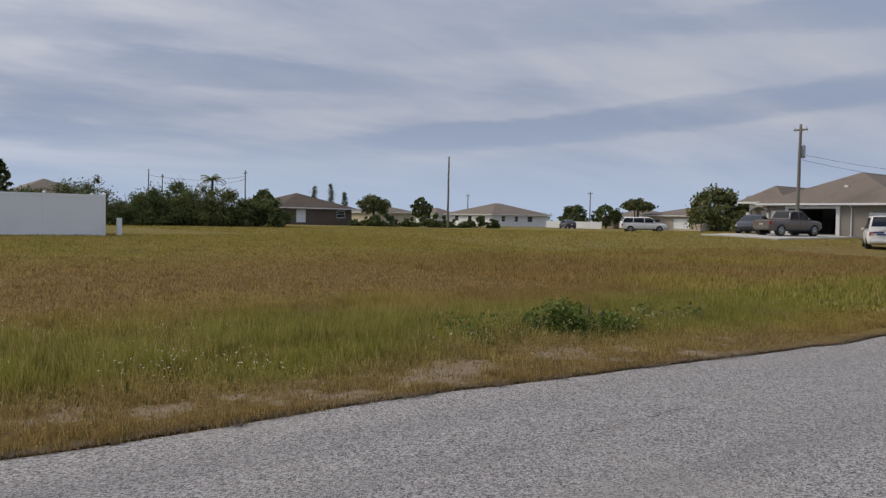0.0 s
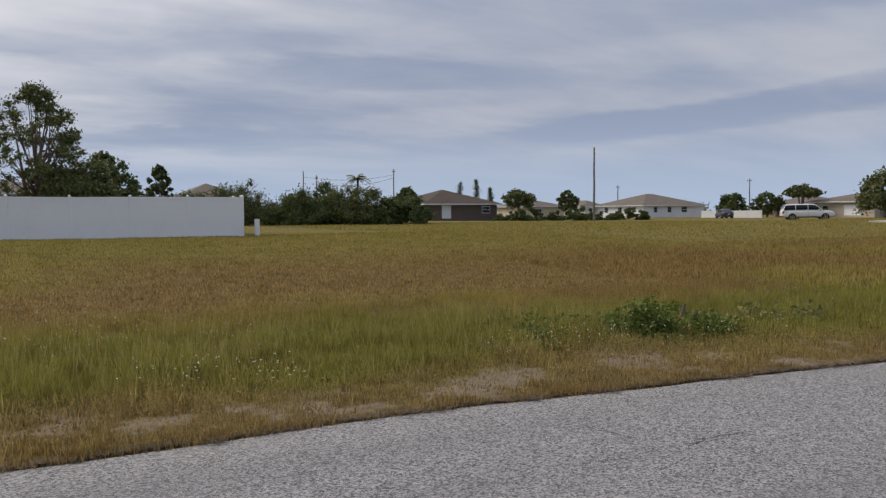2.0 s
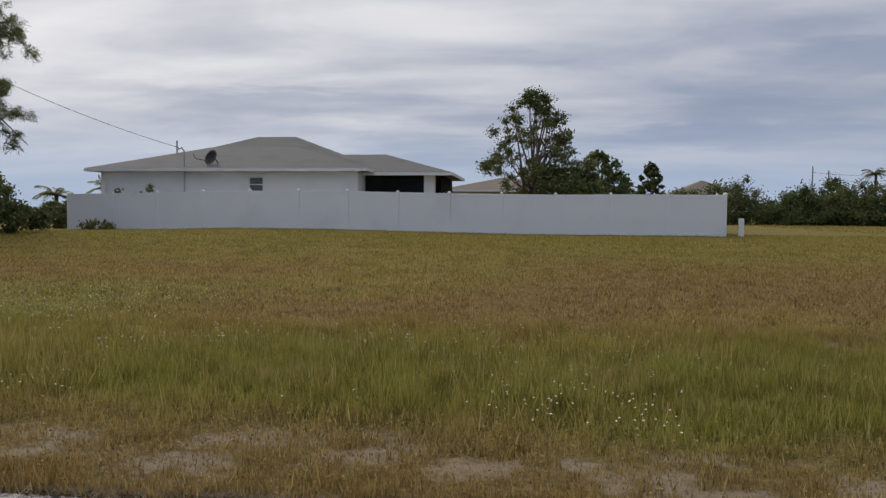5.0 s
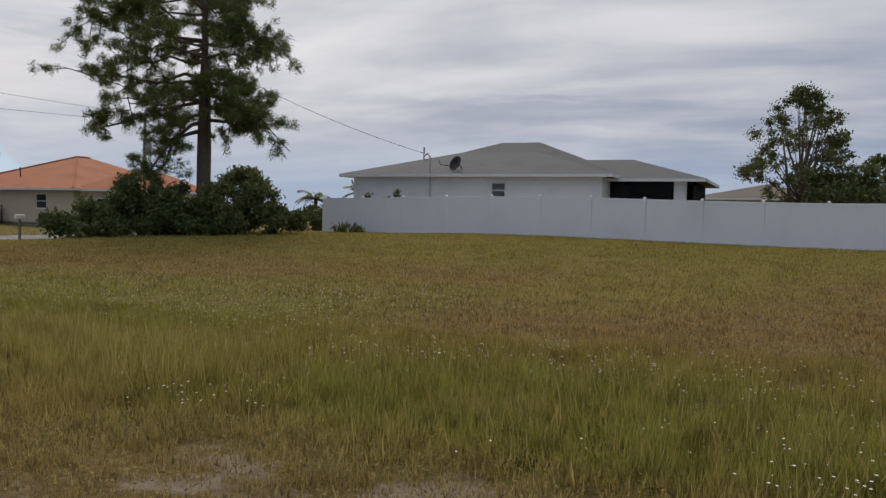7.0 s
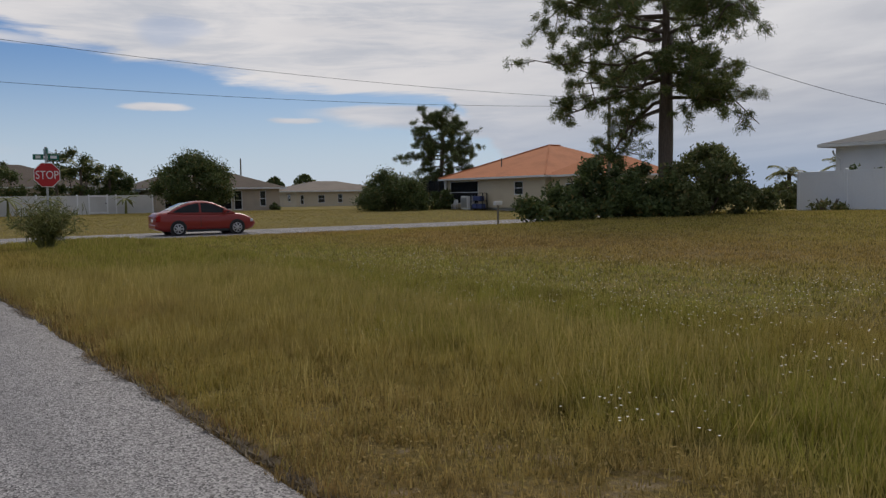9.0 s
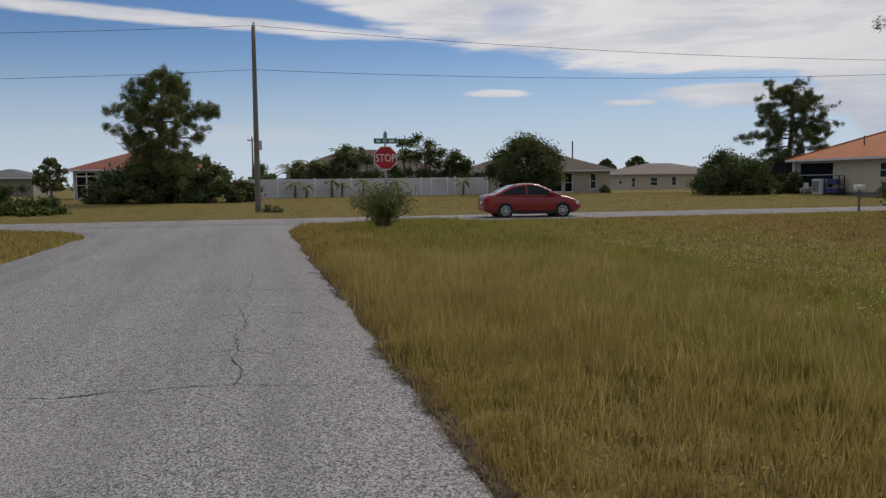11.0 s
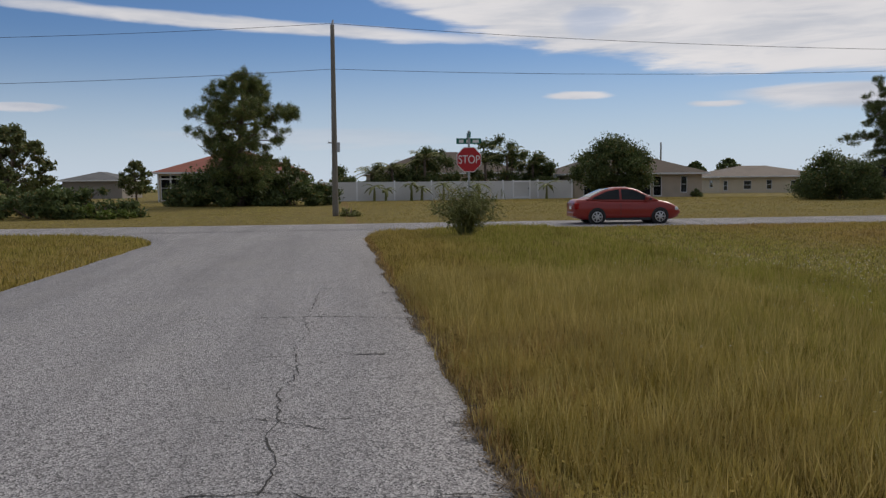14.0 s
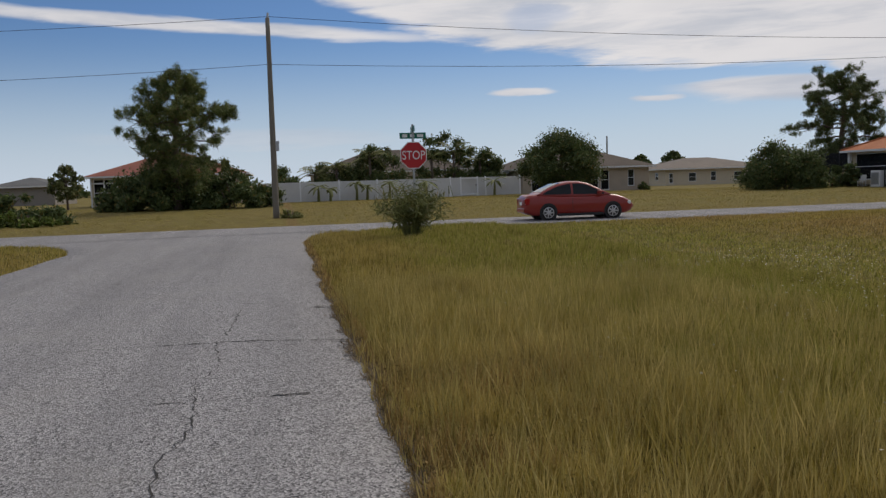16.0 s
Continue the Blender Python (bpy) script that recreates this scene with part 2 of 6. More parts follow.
def shingle_material(name, a, c2, course=0.14):
    def build(q, b):
        p = place(q)
        z = q.node("ShaderNodeSeparateXYZ")
        q.put(z.inputs[0], p)
        row = q.math("FRACT", q.math("DIVIDE", z.outputs[2], course * 0.38))
        n = q.noise(p, 6.0, 4)
        cc = q.mix(n, a, c2)
        cc = q.mix(q.ramp(q.noise(p, 0.5, 4), 0.45, 0.7, 0, 0.35), cc, tuple(v * 0.7 for v in a))
        cc = q.mix(q.ramp(row, 0.75, 1.0, 0.0, 0.3), cc, tuple(v * 0.5 for v in a))
        q.put(b.inputs["Base Color"], cc)
        bump(q, b, row, 0.5, 0.02)
    return material(name, build, 0.85)


def glass_nodes(q, b):
    b.inputs["Base Color"].default_value = (0.20, 0.22, 0.23, 1)
    b.inputs["Transmission Weight"].default_value = 0.75
    b.inputs["IOR"].default_value = 1.45


def screen_nodes(q, b):
    q.put(b.inputs["Base Color"], (0.02, 0.021, 0.023))
    b.inputs["Alpha"].default_value = 0.72


def car_paint(name, col):
    def build(q, b):
        n = q.noise(local(q), 900, 1)
        q.put(b.inputs["Base Color"], q.mix(q.math("MULTIPLY", n, 0.25), col, tuple(min(1, v * 1.5) for v in col)))
        b.inputs["Coat Weight"].default_value = 0.55
        b.inputs["Coat Roughness"].default_value = 0.06
    return material(name, build, 0.42, 0.0, 0.4)


M = {
    "asphalt": material("chip_seal", asphalt_nodes, 0.92, 0, 0.12),
    "soil": material("field_soil", soil_nodes, 0.95, 0, 0.1),
    "blade": material("grass_blade", blade_nodes, 0.75, 0, 0.15),
    "crack": worn("crack_filler", (0.035, 0.033, 0.032), (0.08, 0.07, 0.06), 0.9),
    "straw": leaf_material("straw_stalks", (0.30, 0.25, 0.060), (0.68, 0.53, 0.20)),
    "litter": leaf_material("dead_grass", (0.075, 0.055, 0.034), (0.24, 0.175, 0.10)),
    "concrete": worn("pale_concrete", (0.48, 0.46, 0.43), (0.30, 0.28, 0.25), 0.9, 1.2, 0.5),
    "vinyl": worn("white_vinyl", (0.86, 0.87, 0.89), (0.60, 0.60, 0.60), 0.45, 0.5, 0.25, 12, 0.02),
    # a greyer white than "vinyl", for the panels of the far fences
    "vinyl_far": worn("greyer_white_vinyl", (0.66, 0.66, 0.66), (0.48, 0.48, 0.46), 0.5, 0.6, 0.35, 12, 0.02),
    "white_wall": worn("white_render", (0.85, 0.85, 0.86), (0.62, 0.62, 0.61), 0.85, 0.7, 0.3, 40, 0.3),
    "cream_wall": worn("cream_render", (0.60, 0.52, 0.38), (0.45, 0.38, 0.28), 0.85, 0.7, 0.35, 40, 0.3),
    "tan_wall": worn("tan_render", (0.50, 0.42, 0.33), (0.32, 0.27, 0.21), 0.85, 0.7, 0.35, 40, 0.3),
    "grey_wall": worn("grey_brown_render", (0.26, 0.235, 0.205), (0.19, 0.17, 0.15), 0.85, 0.7, 0.35, 40, 0.3),
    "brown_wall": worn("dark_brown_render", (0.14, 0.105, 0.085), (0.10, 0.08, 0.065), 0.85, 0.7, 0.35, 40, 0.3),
    "trim": worn("white_trim", (0.75, 0.75, 0.75), (0.5, 0.5, 0.48), 0.5, 2, 0.3, 30, 0.05),
    "roof_grey": shingle_material("grey_shingle", (0.111, 0.114, 0.116), (0.158, 0.158, 0.158)),
    "roof_orange": shingle_material("orange_clay_tile", (0.36, 0.115, 0.045), (0.52, 0.20, 0.085), 0.3),
    "roof_red": shingle_material("red_brown_tile", (0.20, 0.065, 0.045), (0.30, 0.11, 0.08), 0.3),
    "roof_brown": shingle_material("brown_shingle", (0.069, 0.053, 0.044), (0.112, 0.083, 0.066)),
    "roof_tan": shingle_material("tan_shingle", (0.150, 0.122, 0.102), (0.212, 0.178, 0.150)),
    "glass": material("window_glass", glass_nodes, 0.03, 0, 0.5),
    "screen": material("insect_screen", screen_nodes, 0.8, 0, 0.1),
    "dark": worn("dark_interior", (0.03, 0.03, 0.032), (0.05, 0.045, 0.04), 0.9),
    "bark": material("pine_bark", bark_nodes, 0.95, 0, 0.1),
    "pole": material("weathered_pole", pole_nodes, 0.9, 0, 0.15),
    "needle": leaf_material("pine_needles", (0.060, 0.095, 0.030), (0.235, 0.260, 0.075), (0.28, 0.20, 0.08)),
    "leaf_dark": leaf_material("dark_leaves", (0.052, 0.080, 0.027), (0.155, 0.190, 0.060), (0.226, 0.170, 0.056)),
    "leaf_mid": leaf_material("mid_green_leaves", (0.072, 0.094, 0.032), (0.195, 0.210, 0.075), (0.25, 0.20, 0.08)),
    "leaf_fresh": leaf_material("fresh_green_weeds", (0.075, 0.115, 0.020), (0.210, 0.260, 0.050), (0.26, 0.22, 0.08)),
    "leaf_palm": leaf_material("palm_fronds", (0.090, 0.110, 0.036), (0.310, 0.310, 0.105), (0.40, 0.30, 0.14)),
    "flower": worn("white_petals", (0.80, 0.78, 0.70), (0.7, 0.68, 0.5), 0.8),
    "galv": worn("galvanised_steel", (0.45, 0.46, 0.47), (0.33, 0.33, 0.33), 0.45, 4, 0.4, 50, 0.05, 0.7),
    "sign_red": worn("sign_red", (0.50, 0.025, 0.03), (0.38, 0.03, 0.03), 0.4, 3, 0.3, 40, 0.02),
    "sign_green": worn("sign_green", (0.010, 0.16, 0.11), (0.01, 0.12, 0.09), 0.4, 3, 0.3, 40, 0.02),
    "sign_white": worn("sign_white", (0.82, 0.82, 0.82), (0.7, 0.7, 0.7), 0.4, 3, 0.2, 40, 0.02),
    "wire": worn("black_cable", (0.025, 0.025, 0.027), (0.05, 0.05, 0.05), 0.6),
    "rubber": worn("tyre_rubber", (0.018, 0.018, 0.019), (0.05, 0.045, 0.04), 0.85),
    "alloy": worn("alloy_wheel", (0.55, 0.55, 0.57), (0.4, 0.4, 0.4), 0.3, 5, 0.3, 60, 0.02, 0.85),
    "black_plastic": worn("black_plastic", (0.022, 0.022, 0.024), (0.05, 0.05, 0.05), 0.5),
    "lamp_red": worn("red_lens", (0.35, 0.012, 0.012), (0.25, 0.01, 0.01), 0.15),
    "lamp_clear": worn("clear_lens", (0.70, 0.72, 0.74), (0.6, 0.6, 0.6), 0.12),
    "car_red": car_paint("red_paint", (0.25, 0.017, 0.011)),
    "car_white": car_paint("white_paint", (0.72, 0.72, 0.72)),
    "car_bronze": car_paint("bronze_paint", (0.12, 0.10, 0.085)),
    "car_navy": car_paint("dark_blue_paint", (0.03, 0.035, 0.05)),
    "car_glass": material("tinted_glass", lambda q, b: q.put(b.inputs["Base Color"], (0.018, 0.021, 0.024)), 0.06, 0, 0.6),
    "blue": worn("blue_plastic", (0.06, 0.08, 0.20), (0.05, 0.06, 0.14), 0.5),
}


# ---- mesh helpers ----
def link(name, bm, mat, parent=None, label="", smooth=False):
    me = bpy.data.meshes.new(name)
    bm.normal_update()
    bm.to_mesh(me)
    bm.free()
    for m in (mat if isinstance(mat, (list, tuple)) else [mat]):
        me.materials.append(m)
    if smooth:
        me.shade_smooth()
    ob = new(name, me)
    ob.parent = parent
    if label:
        ob["label"] = label
    return ob


def part(name, bm, mat, parent, label="", smooth=False):
    return link(name, bm, mat, parent, label, smooth)


def base(name, m, label, category, group="", kind=""):
    ob = new(name)
    ob.empty_display_size = 0.2
    ob.matrix_basis = m
    return tagged(ob, label, category, group, kind)


def box(bm, x0, y0, z0, x1, y1, z1, bevel=0.0):
    r = bmesh.ops.create_cube(bm, size=1.0)
    bmesh.ops.scale(bm, vec=(x1 - x0, y1 - y0, z1 - z0), verts=r["verts"])
    bmesh.ops.translate(bm, vec=((x0 + x1) / 2, (y0 + y1) / 2, (z0 + z1) / 2), verts=r["verts"])
    if bevel:
        es = list({e for v in r["verts"] for e in v.link_edges})
        bmesh.ops.bevel(bm, geom=es, offset=bevel, segments=2, affect="EDGES", profile=0.5)
    return bm


def boxm(*a, bevel=0.0):
    return box(bmesh.new(), *a, bevel=bevel)


def tube(bm, pts, radii, n=10, cap=True):
    """A bent tapered tube through pts."""
    rings = []
    for i, p in enumerate(pts):
        p = Vector(p)
        d = (Vector(pts[min(i + 1, len(pts) - 1)]) - Vector(pts[max(i - 1, 0)])).normalized()
        u = d.orthogonal().normalized() if abs(d.z) < 0.9 else Vector((1, 0, 0)).cross(d).normalized()
        w = d.cross(u)
        rings.append([bm.verts.new(p + radii[i] * (math.cos(a) * u + math.sin(a) * w)) for a in [2 * math.pi * k / n for k in range(n)]])
    for a, b in zip(rings, rings[1:]):
        best = min(range(n), key=lambda s: sum((a[k].co - b[(k + s) % n].co).length for k in range(0, n, 3)))
        for k in range(n):
            bm.faces.new((a[k], a[(k + 1) % n], b[(k + 1 + best) % n], b[(k + best) % n]))
    if cap:
        bm.faces.new(rings[0][::-1])
        bm.faces.new(rings[-1])
    return bm


def tubem(pts, radii, n=10):
    return tube(bmesh.new(), pts, radii, n)


def mesh_np(name, verts, tris, mat, tone=None, parent=None, label=""):
    me = bpy.data.meshes.new(name)
    me.vertices.add(len(verts))
    me.vertices.foreach_set("co", np.asarray(verts, np.float32).ravel())
    k = tris.shape[1]
    me.loops.add(tris.size)
    me.loops.foreach_set("vertex_index", tris.astype(np.int32).ravel())
    me.polygons.add(len(tris))
    me.polygons.foreach_set("loop_start", np.arange(0, tris.size, k, dtype=np.int32))
    me.update(calc_edges=True)
    if tone is not None:
        a = me.color_attributes.new("tone", "FLOAT_COLOR", "POINT")
        a.data.foreach_set("color", np.concatenate([tone, np.ones((len(tone), 1))], 1).astype(np.float32).ravel())
    me.materials.append(mat)
    ob = new(name, me)
    ob.parent = parent
    if label:
        ob["label"] = label
    return ob


rng = np.random.default_rng(7)


# ---- lie of the land ----
def smooth(a):
    a = np.clip(a, 0, 1)
    return a * a * (3 - 2 * a)


def lattice(seed):
    return np.random.default_rng(seed).random((256, 256))


LAT = [lattice(s) for s in (11, 12, 13)]


def value_noise(x, y, scale, which=0, octaves=3):
    out, amp, tot = 0, 1.0, 0
    for o in range(octaves):
        u, v = np.asarray(x) * scale * 2 ** o + 17.3 * o, np.asarray(y) * scale * 2 ** o + 5.1 * o
        i, j = np.floor(u).astype(int), np.floor(v).astype(int)
        fu, fv = smooth(u - i), smooth(v - j)
        t = LAT[which]
        a, b = t[i % 256, j % 256], t[(i + 1) % 256, j % 256]
        c, d = t[i % 256, (j + 1) % 256], t[(i + 1) % 256, (j + 1) % 256]
        out = out + amp * ((a * (1 - fu) + b * fu) * (1 - fv) + (c * (1 - fu) + d * fu) * fv)
        tot += amp
        amp *= 0.5
    return out / tot


ROAD_S, ROAD_N = -0.40, 5.69          # edges of the lane the camera walks
CROSS_E, CROSS_W = -31.2, -37.2       # edges of the cross street
CORNER = 5.0


def edge_n(x):
    """North edge of the lane, with its slow bend, worn nibbles and rounded corner at the junction."""
    x = np.asarray(x, float)
    y = ROAD_N - 0.62 * smooth((x - 3.5) / 8.5) + 0.17 * (value_noise(x, 0 * x, 0.9, 0, 4) - 0.5)
    k = np.clip((CROSS_E + CORNER - x) / CORNER, 0, 1)
    return y + CORNER * (1 - np.sqrt(np.clip(1 - k * k, 0, 1)))


def edge_s(x):
    x = np.asarray(x, float)
    y = ROAD_S + 0.10 * (value_noise(x, 0 * x + 9, 0.9, 1, 4) - 0.5)
    k = np.clip((CROSS_E + CORNER + 1 - x) / (CORNER + 1), 0, 1)
    return y - (CORNER + 1) * (1 - np.sqrt(np.clip(1 - k * k, 0, 1)))


def on_road(x, y, pad=0.0):
    lane = (y < edge_n(x) + pad) & (y > edge_s(x) - pad) & (x > CROSS_E)
    return lane | ((x <= CROSS_E + pad) & (x > CROSS_W - pad))


def land(x, y):
    """Height of the ground: a shallow swale along the lane, raised house lots beyond."""
    x, y = np.asarray(x, float), np.asarray(y, float)
    s = y - ROAD_N
    h = -0.16 * np.exp(-((s - 3.2) / 1.6) ** 2) * smooth((x + 29) / 6)
    lot = smooth((y - 13) / 25) * smooth((x + 31) / 9)
    h = h + 0.56 * lot + 0.25 * smooth((x - 35) / 30) * smooth((y - 12) / 20) * (1 - smooth((y - 42) / 12))
    h = h - 0.18 * smooth((x - 45) / 25) * smooth((y - 45) / 12)
    h = h + 0.17 * np.exp(-((x + 9) / 7.5) ** 2) * smooth((y - 25) / 11)
    h = h + 0.30 * smooth((-x - 40) / 28)
    h = h + 0.05 * (value_noise(x, y, 0.35, 2) - 0.5) * smooth((np.abs(s) - 0.2) / 2) * smooth((np.abs(x - (CROSS_E + CROSS_W) / 2) - 3.2) / 2)
    return np.where(on_road(x, y, 0.12), -0.035, h)


def land1(x, y):
    return float(land(np.array([x]), np.array([y]))[0])


def tone_at(x, y):
    """(green, rust, sand) of the field."""
    s = y - edge_n(np.maximum(x, CROSS_E + CORNER))
    n = value_noise(x, y, 0.16, 0)
    m = value_noise(x, y, 0.55, 1)
    f = value_noise(x, y, 1.7, 2)
    east = smooth((x + 5) / 4)
    wob = s + (m - 0.5) * 2.0
    band = smooth((wob - 1.5) / 0.9) * (1 - smooth((wob - 4.6) / 1.6))
    west = (1 - east) * smooth((wob - 1.3) / 2.0) * (1 - smooth((wob - 9) / 5)) * 0.9
    green = np.maximum(band * east * 0.95, west)
    green = np.maximum(green, 0.95 * np.exp(-(((x - 9.0) / 3.4) ** 2 + ((y - 8.6) / 1.5) ** 2) ** 2))
    green = np.maximum(green, 0.22 * smooth((s - 15) / 8) + 0.2 * smooth((n - 0.5) / 0.2) * smooth((s - 13) / 6))
    green = np.where(y < ROAD_S, 0.45 * smooth((n - 0.35) / 0.3), green)
    green = np.where(x < CROSS_W, 0.40 + 0.25 * n, green)
    rust = smooth((wob - 5.2) / 2.5) * (1 - smooth((wob - 14) / 9)) * smooth((n - 0.22) / 0.3) * (0.78 + 0.20 * east)
    rust = np.maximum(rust, (0.75 * east + 0.05) * (1 - smooth((wob - 0.5) / 1.2)) * (s > 0))
    rust = np.maximum(rust, (1 - east) * 0.85 * smooth((m * 0.6 + f * 0.4 - 0.50) / 0.10) * (1 - smooth((wob - 3.2) / 1.5)) * smooth((x + 13) / 5))
    rust = np.where((y < ROAD_S) | (x < CROSS_W), 0.35 * m + 0.50 * (x < CROSS_W), rust)
    patchy = f * 0.55 + value_noise(x, y, 3.3, 0) * 0.45
    sand = np.exp(-((wob - 1.0) / 1.0) ** 4) * east * smooth((13 - x) / 4) * (0.36 + 0.45 * smooth((patchy - 0.46) / 0.20))
    sand = np.maximum(sand, 0.42 * np.exp(-((wob - 0.9) / 0.8) ** 2) * smooth((x + 6) / 3) * (1 - east))
    sand = np.maximum(sand, 0.85 * np.exp(-((wob - 5.9) / 0.9) ** 2) * smooth((f - 0.52) / 0.14) * smooth((x + 3) / 4) * smooth((16 - x) / 5))
    sand = np.where((s < 0.03) & (s > -0.4), 0.4, sand)
    rust = np.maximum(rust, np.where((s < 0.16) & (s > -0.4), 0.95, 0.0))
    green = np.where((s < 0.16) & (s > -0.4), green * 0.1, green)
    sand = np.where((y < ROAD_S) | (x < CROSS_W), 0.0, sand)
    return np.stack([np.clip(green * (0.7 + 0.5 * f), 0, 1), np.clip(rust, 0, 1), np.clip(sand, 0, 1)], -1)


def axis(parts):
    out = []
    for a, b, d in parts:
        out += list(np.arange(a, b, d))
    return np.array(out + [parts[-1][1]])


gx = axis([(-2500, -400, 300), (-400, -120, 20), (-120, -40, 2.5), (-40, -20, 0.4), (-20, 18, 0.2), (18, 45, 0.8), (45, 130, 3), (130, 400, 30), (400, 2500, 300)])
gy = axis([(-2500, -300, 300), (-300, -40, 20), (-40, -6, 2), (-6, -2, 0.25), (-2, 12, 0.125), (12, 20, 0.4), (20, 45, 0.8), (45, 140, 3), (140, 400, 30), (400, 2500, 300)])
GX, GY = np.meshgrid(gx, gy, indexing="ij")
GZ = land(GX, GY)
nx, ny = GX.shape
ij = np.arange(nx * ny).reshape(nx, ny)
quads = np.stack([ij[:-1, :-1], ij[1:, :-1], ij[1:, 1:], ij[:-1, 1:]], -1).reshape(-1, 4)
ground = mesh_np("ground", np.stack([GX, GY, GZ], -1).reshape(-1, 3), quads, M["soil"], tone_at(GX, GY).reshape(-1, 3))
tagged(ground, "dry grassy field with sandy bare patches beside the lane", "ground", kind="structure")
ground.data.shade_smooth()

# ---- the lane and the cross street, one worn sheet ----
rx = np.concatenate([np.arange(CROSS_E, -24, 0.25), np.arange(-24, 16, 0.2), np.arange(16, 130, 3.0)])
yn, ys = edge_n(rx), edge_s(rx)
top = []
bm = bmesh.new()
cols = []
for x, a, b in zip(rx, ys, yn):
    mid = (ROAD_S + ROAD_N) / 2
    ring = [bm.verts.new((x, a - 0.05, -0.05)), bm.verts.new((x, a, -0.012))]
    for k in range(1, 8):
        y = a + (b - a) * k / 8
        ring.append(bm.verts.new((x, y, 0.025 * (1 - ((y - mid) / 3.2) ** 2) if abs(y - mid) < 3.2 else 0.0)))
    ring += [bm.verts.new((x, b, -0.012)), bm.verts.new((x, b + 0.05, -0.05))]
    cols.append(ring)
for p, q in zip(cols, cols[1:]):
    for k in range(len(p) - 1):
        bm.faces.new((p[k], q[k], q[k + 1], p[k + 1]))
lane = link("road_lane", bm, M["asphalt"], smooth=True)
tagged(lane, "worn light grey chip-seal lane with cracks", "road", kind="structure")
bm = bmesh.new()
cols = []
for y in np.concatenate([np.arange(-160, -20, 5.0), np.arange(-20, 50, 0.5), np.arange(50, 161, 5.0)]):
    e = 0.10 * (value_noise(np.array([y]), np.array([3.0]), 0.7, 2, 3)[0] - 0.5)
    xs = [CROSS_W - 0.05 + e, CROSS_W + e, CROSS_W + 1.5, (CROSS_W + CROSS_E) / 2, CROSS_E - 1.5, CROSS_E + 0.002, CROSS_E + 0.05]
    zs = [-0.05, -0.012, 0.01, 0.02, 0.012, 0.001, -0.05]
    cols.append([bm.verts.new((x, y, z)) for x, z in zip(xs, zs)])
for p, q in zip(cols, cols[1:]):
    for k in range(len(p) - 1):
        bm.faces.new((p[k], p[k + 1], q[k + 1], q[k]))
cross = link("road_cross_street", bm, M["asphalt"], smooth=True)
tagged(cross, "pale grey chip-seal cross street at the junction", "road", kind="structure")


def lane_z(y):
    mid = (ROAD_S + ROAD_N) / 2
    return 0.025 * (1 - ((y - mid) / 3.2) ** 2)


def crack(pts, width):
    """A ragged tarred crack lying in the lane."""
    fine = []
    for (x0, y0), (x1, y1) in zip(pts, pts[1:]):
        n = max(2, int(math.hypot(x1 - x0, y1 - y0) / 0.08))
        for i in range(n):
            t = i / n
            fine.append((x0 + (x1 - x0) * t + rng.normal(0, 0.016), y0 + (y1 - y0) * t + rng.normal(0, 0.016)))
    fine.append(pts[-1])
    bm = bmesh.new()
    rows = []
    for i, (x, y) in enumerate(fine):
        a = Vector(fine[min(i + 1, len(fine) - 1)]) - Vector(fine[max(i - 1, 0)])
        nrm = Vector((-a.y, a.x)).normalized() * width * (0.25 + 1.1 * rng.random() ** 1.5) * 0.5
        z = lane_z(y) + 0.004
        rows.append((bm.verts.new((x + nrm.x, y + nrm.y, z)), bm.verts.new((x - nrm.x, y - nrm.y, z))))
    for p, q in zip(rows, rows[1:]):
        bm.faces.new((p[0], p[1], q[1], q[0]))
    return part("crack", bm, M["crack"], lane)
crack([(-5.72, 2.75), (-5.60, 3.15), (-5.66, 3.52), (-5.69, 3.99), (-5.73, 4.41), (-5.56, 4.90), (-5.58, 5.41), (-5.50, 5.70)], 0.015)
crack([(-5.73, 4.41), (-6.14, 4.46), (-6.53, 4.38), (-7.09, 4.40), (-7.77, 4.36), (-8.45, 4.49), (-9.60, 4.38)], 0.013)
crack([(-7.05, 3.91), (-7.07, 4.33), (-6.79, 4.73)], 0.011)
crack([(-11.47, 3.95), (-11.47, 4.78), (-11.23, 5.71)], 0.033)
crack([(-9.12, 4.03), (-9.13, 4.33)], 0.015)
crack([(-9.15, 4.98), (-9.17, 5.26)], 0.039)
crack([(-11.88, 4.49), (-13.65, 4.55)], 0.015)
crack([(-6.83, 5.52), (-6.80, 5.67)], 0.033)
crack([(-13.70, 5.48), (-13.64, 5.72)], 0.066)
crack([(-18.75, 5.25), (-18.67, 5.52)], 0.066)
crack([(-17.43, 1.84), (-17.52, 2.46)], 0.044)
crack([(-14.26, 4.57), (-14.27, 4.99)], 0.033)
crack([(-4.82, 3.45), (-5.10, 3.41)], 0.011)
crack([(4.41, 3.91), (4.80, 3.92), (5.45, 3.94), (5.88, 3.88)], 0.009)
crack([(5.01, 4.69), (5.08, 4.16), (5.47, 3.98), (5.96, 3.92)], 0.009)
crack([(-9.60, 4.38), (-10.4, 4.52), (-11.47, 4.40)], 0.011)
crack([(-7.05, 4.40), (-7.02, 4.85), (-7.12, 5.30)], 0.009)
crack([(-11.45, 2.9), (-11.50, 3.95)], 0.015)
crack([(-9.10, 4.33), (-9.14, 4.98)], 0.009)
crack([(-21.6, 4.6), (-21.7, 5.5)], 0.050)


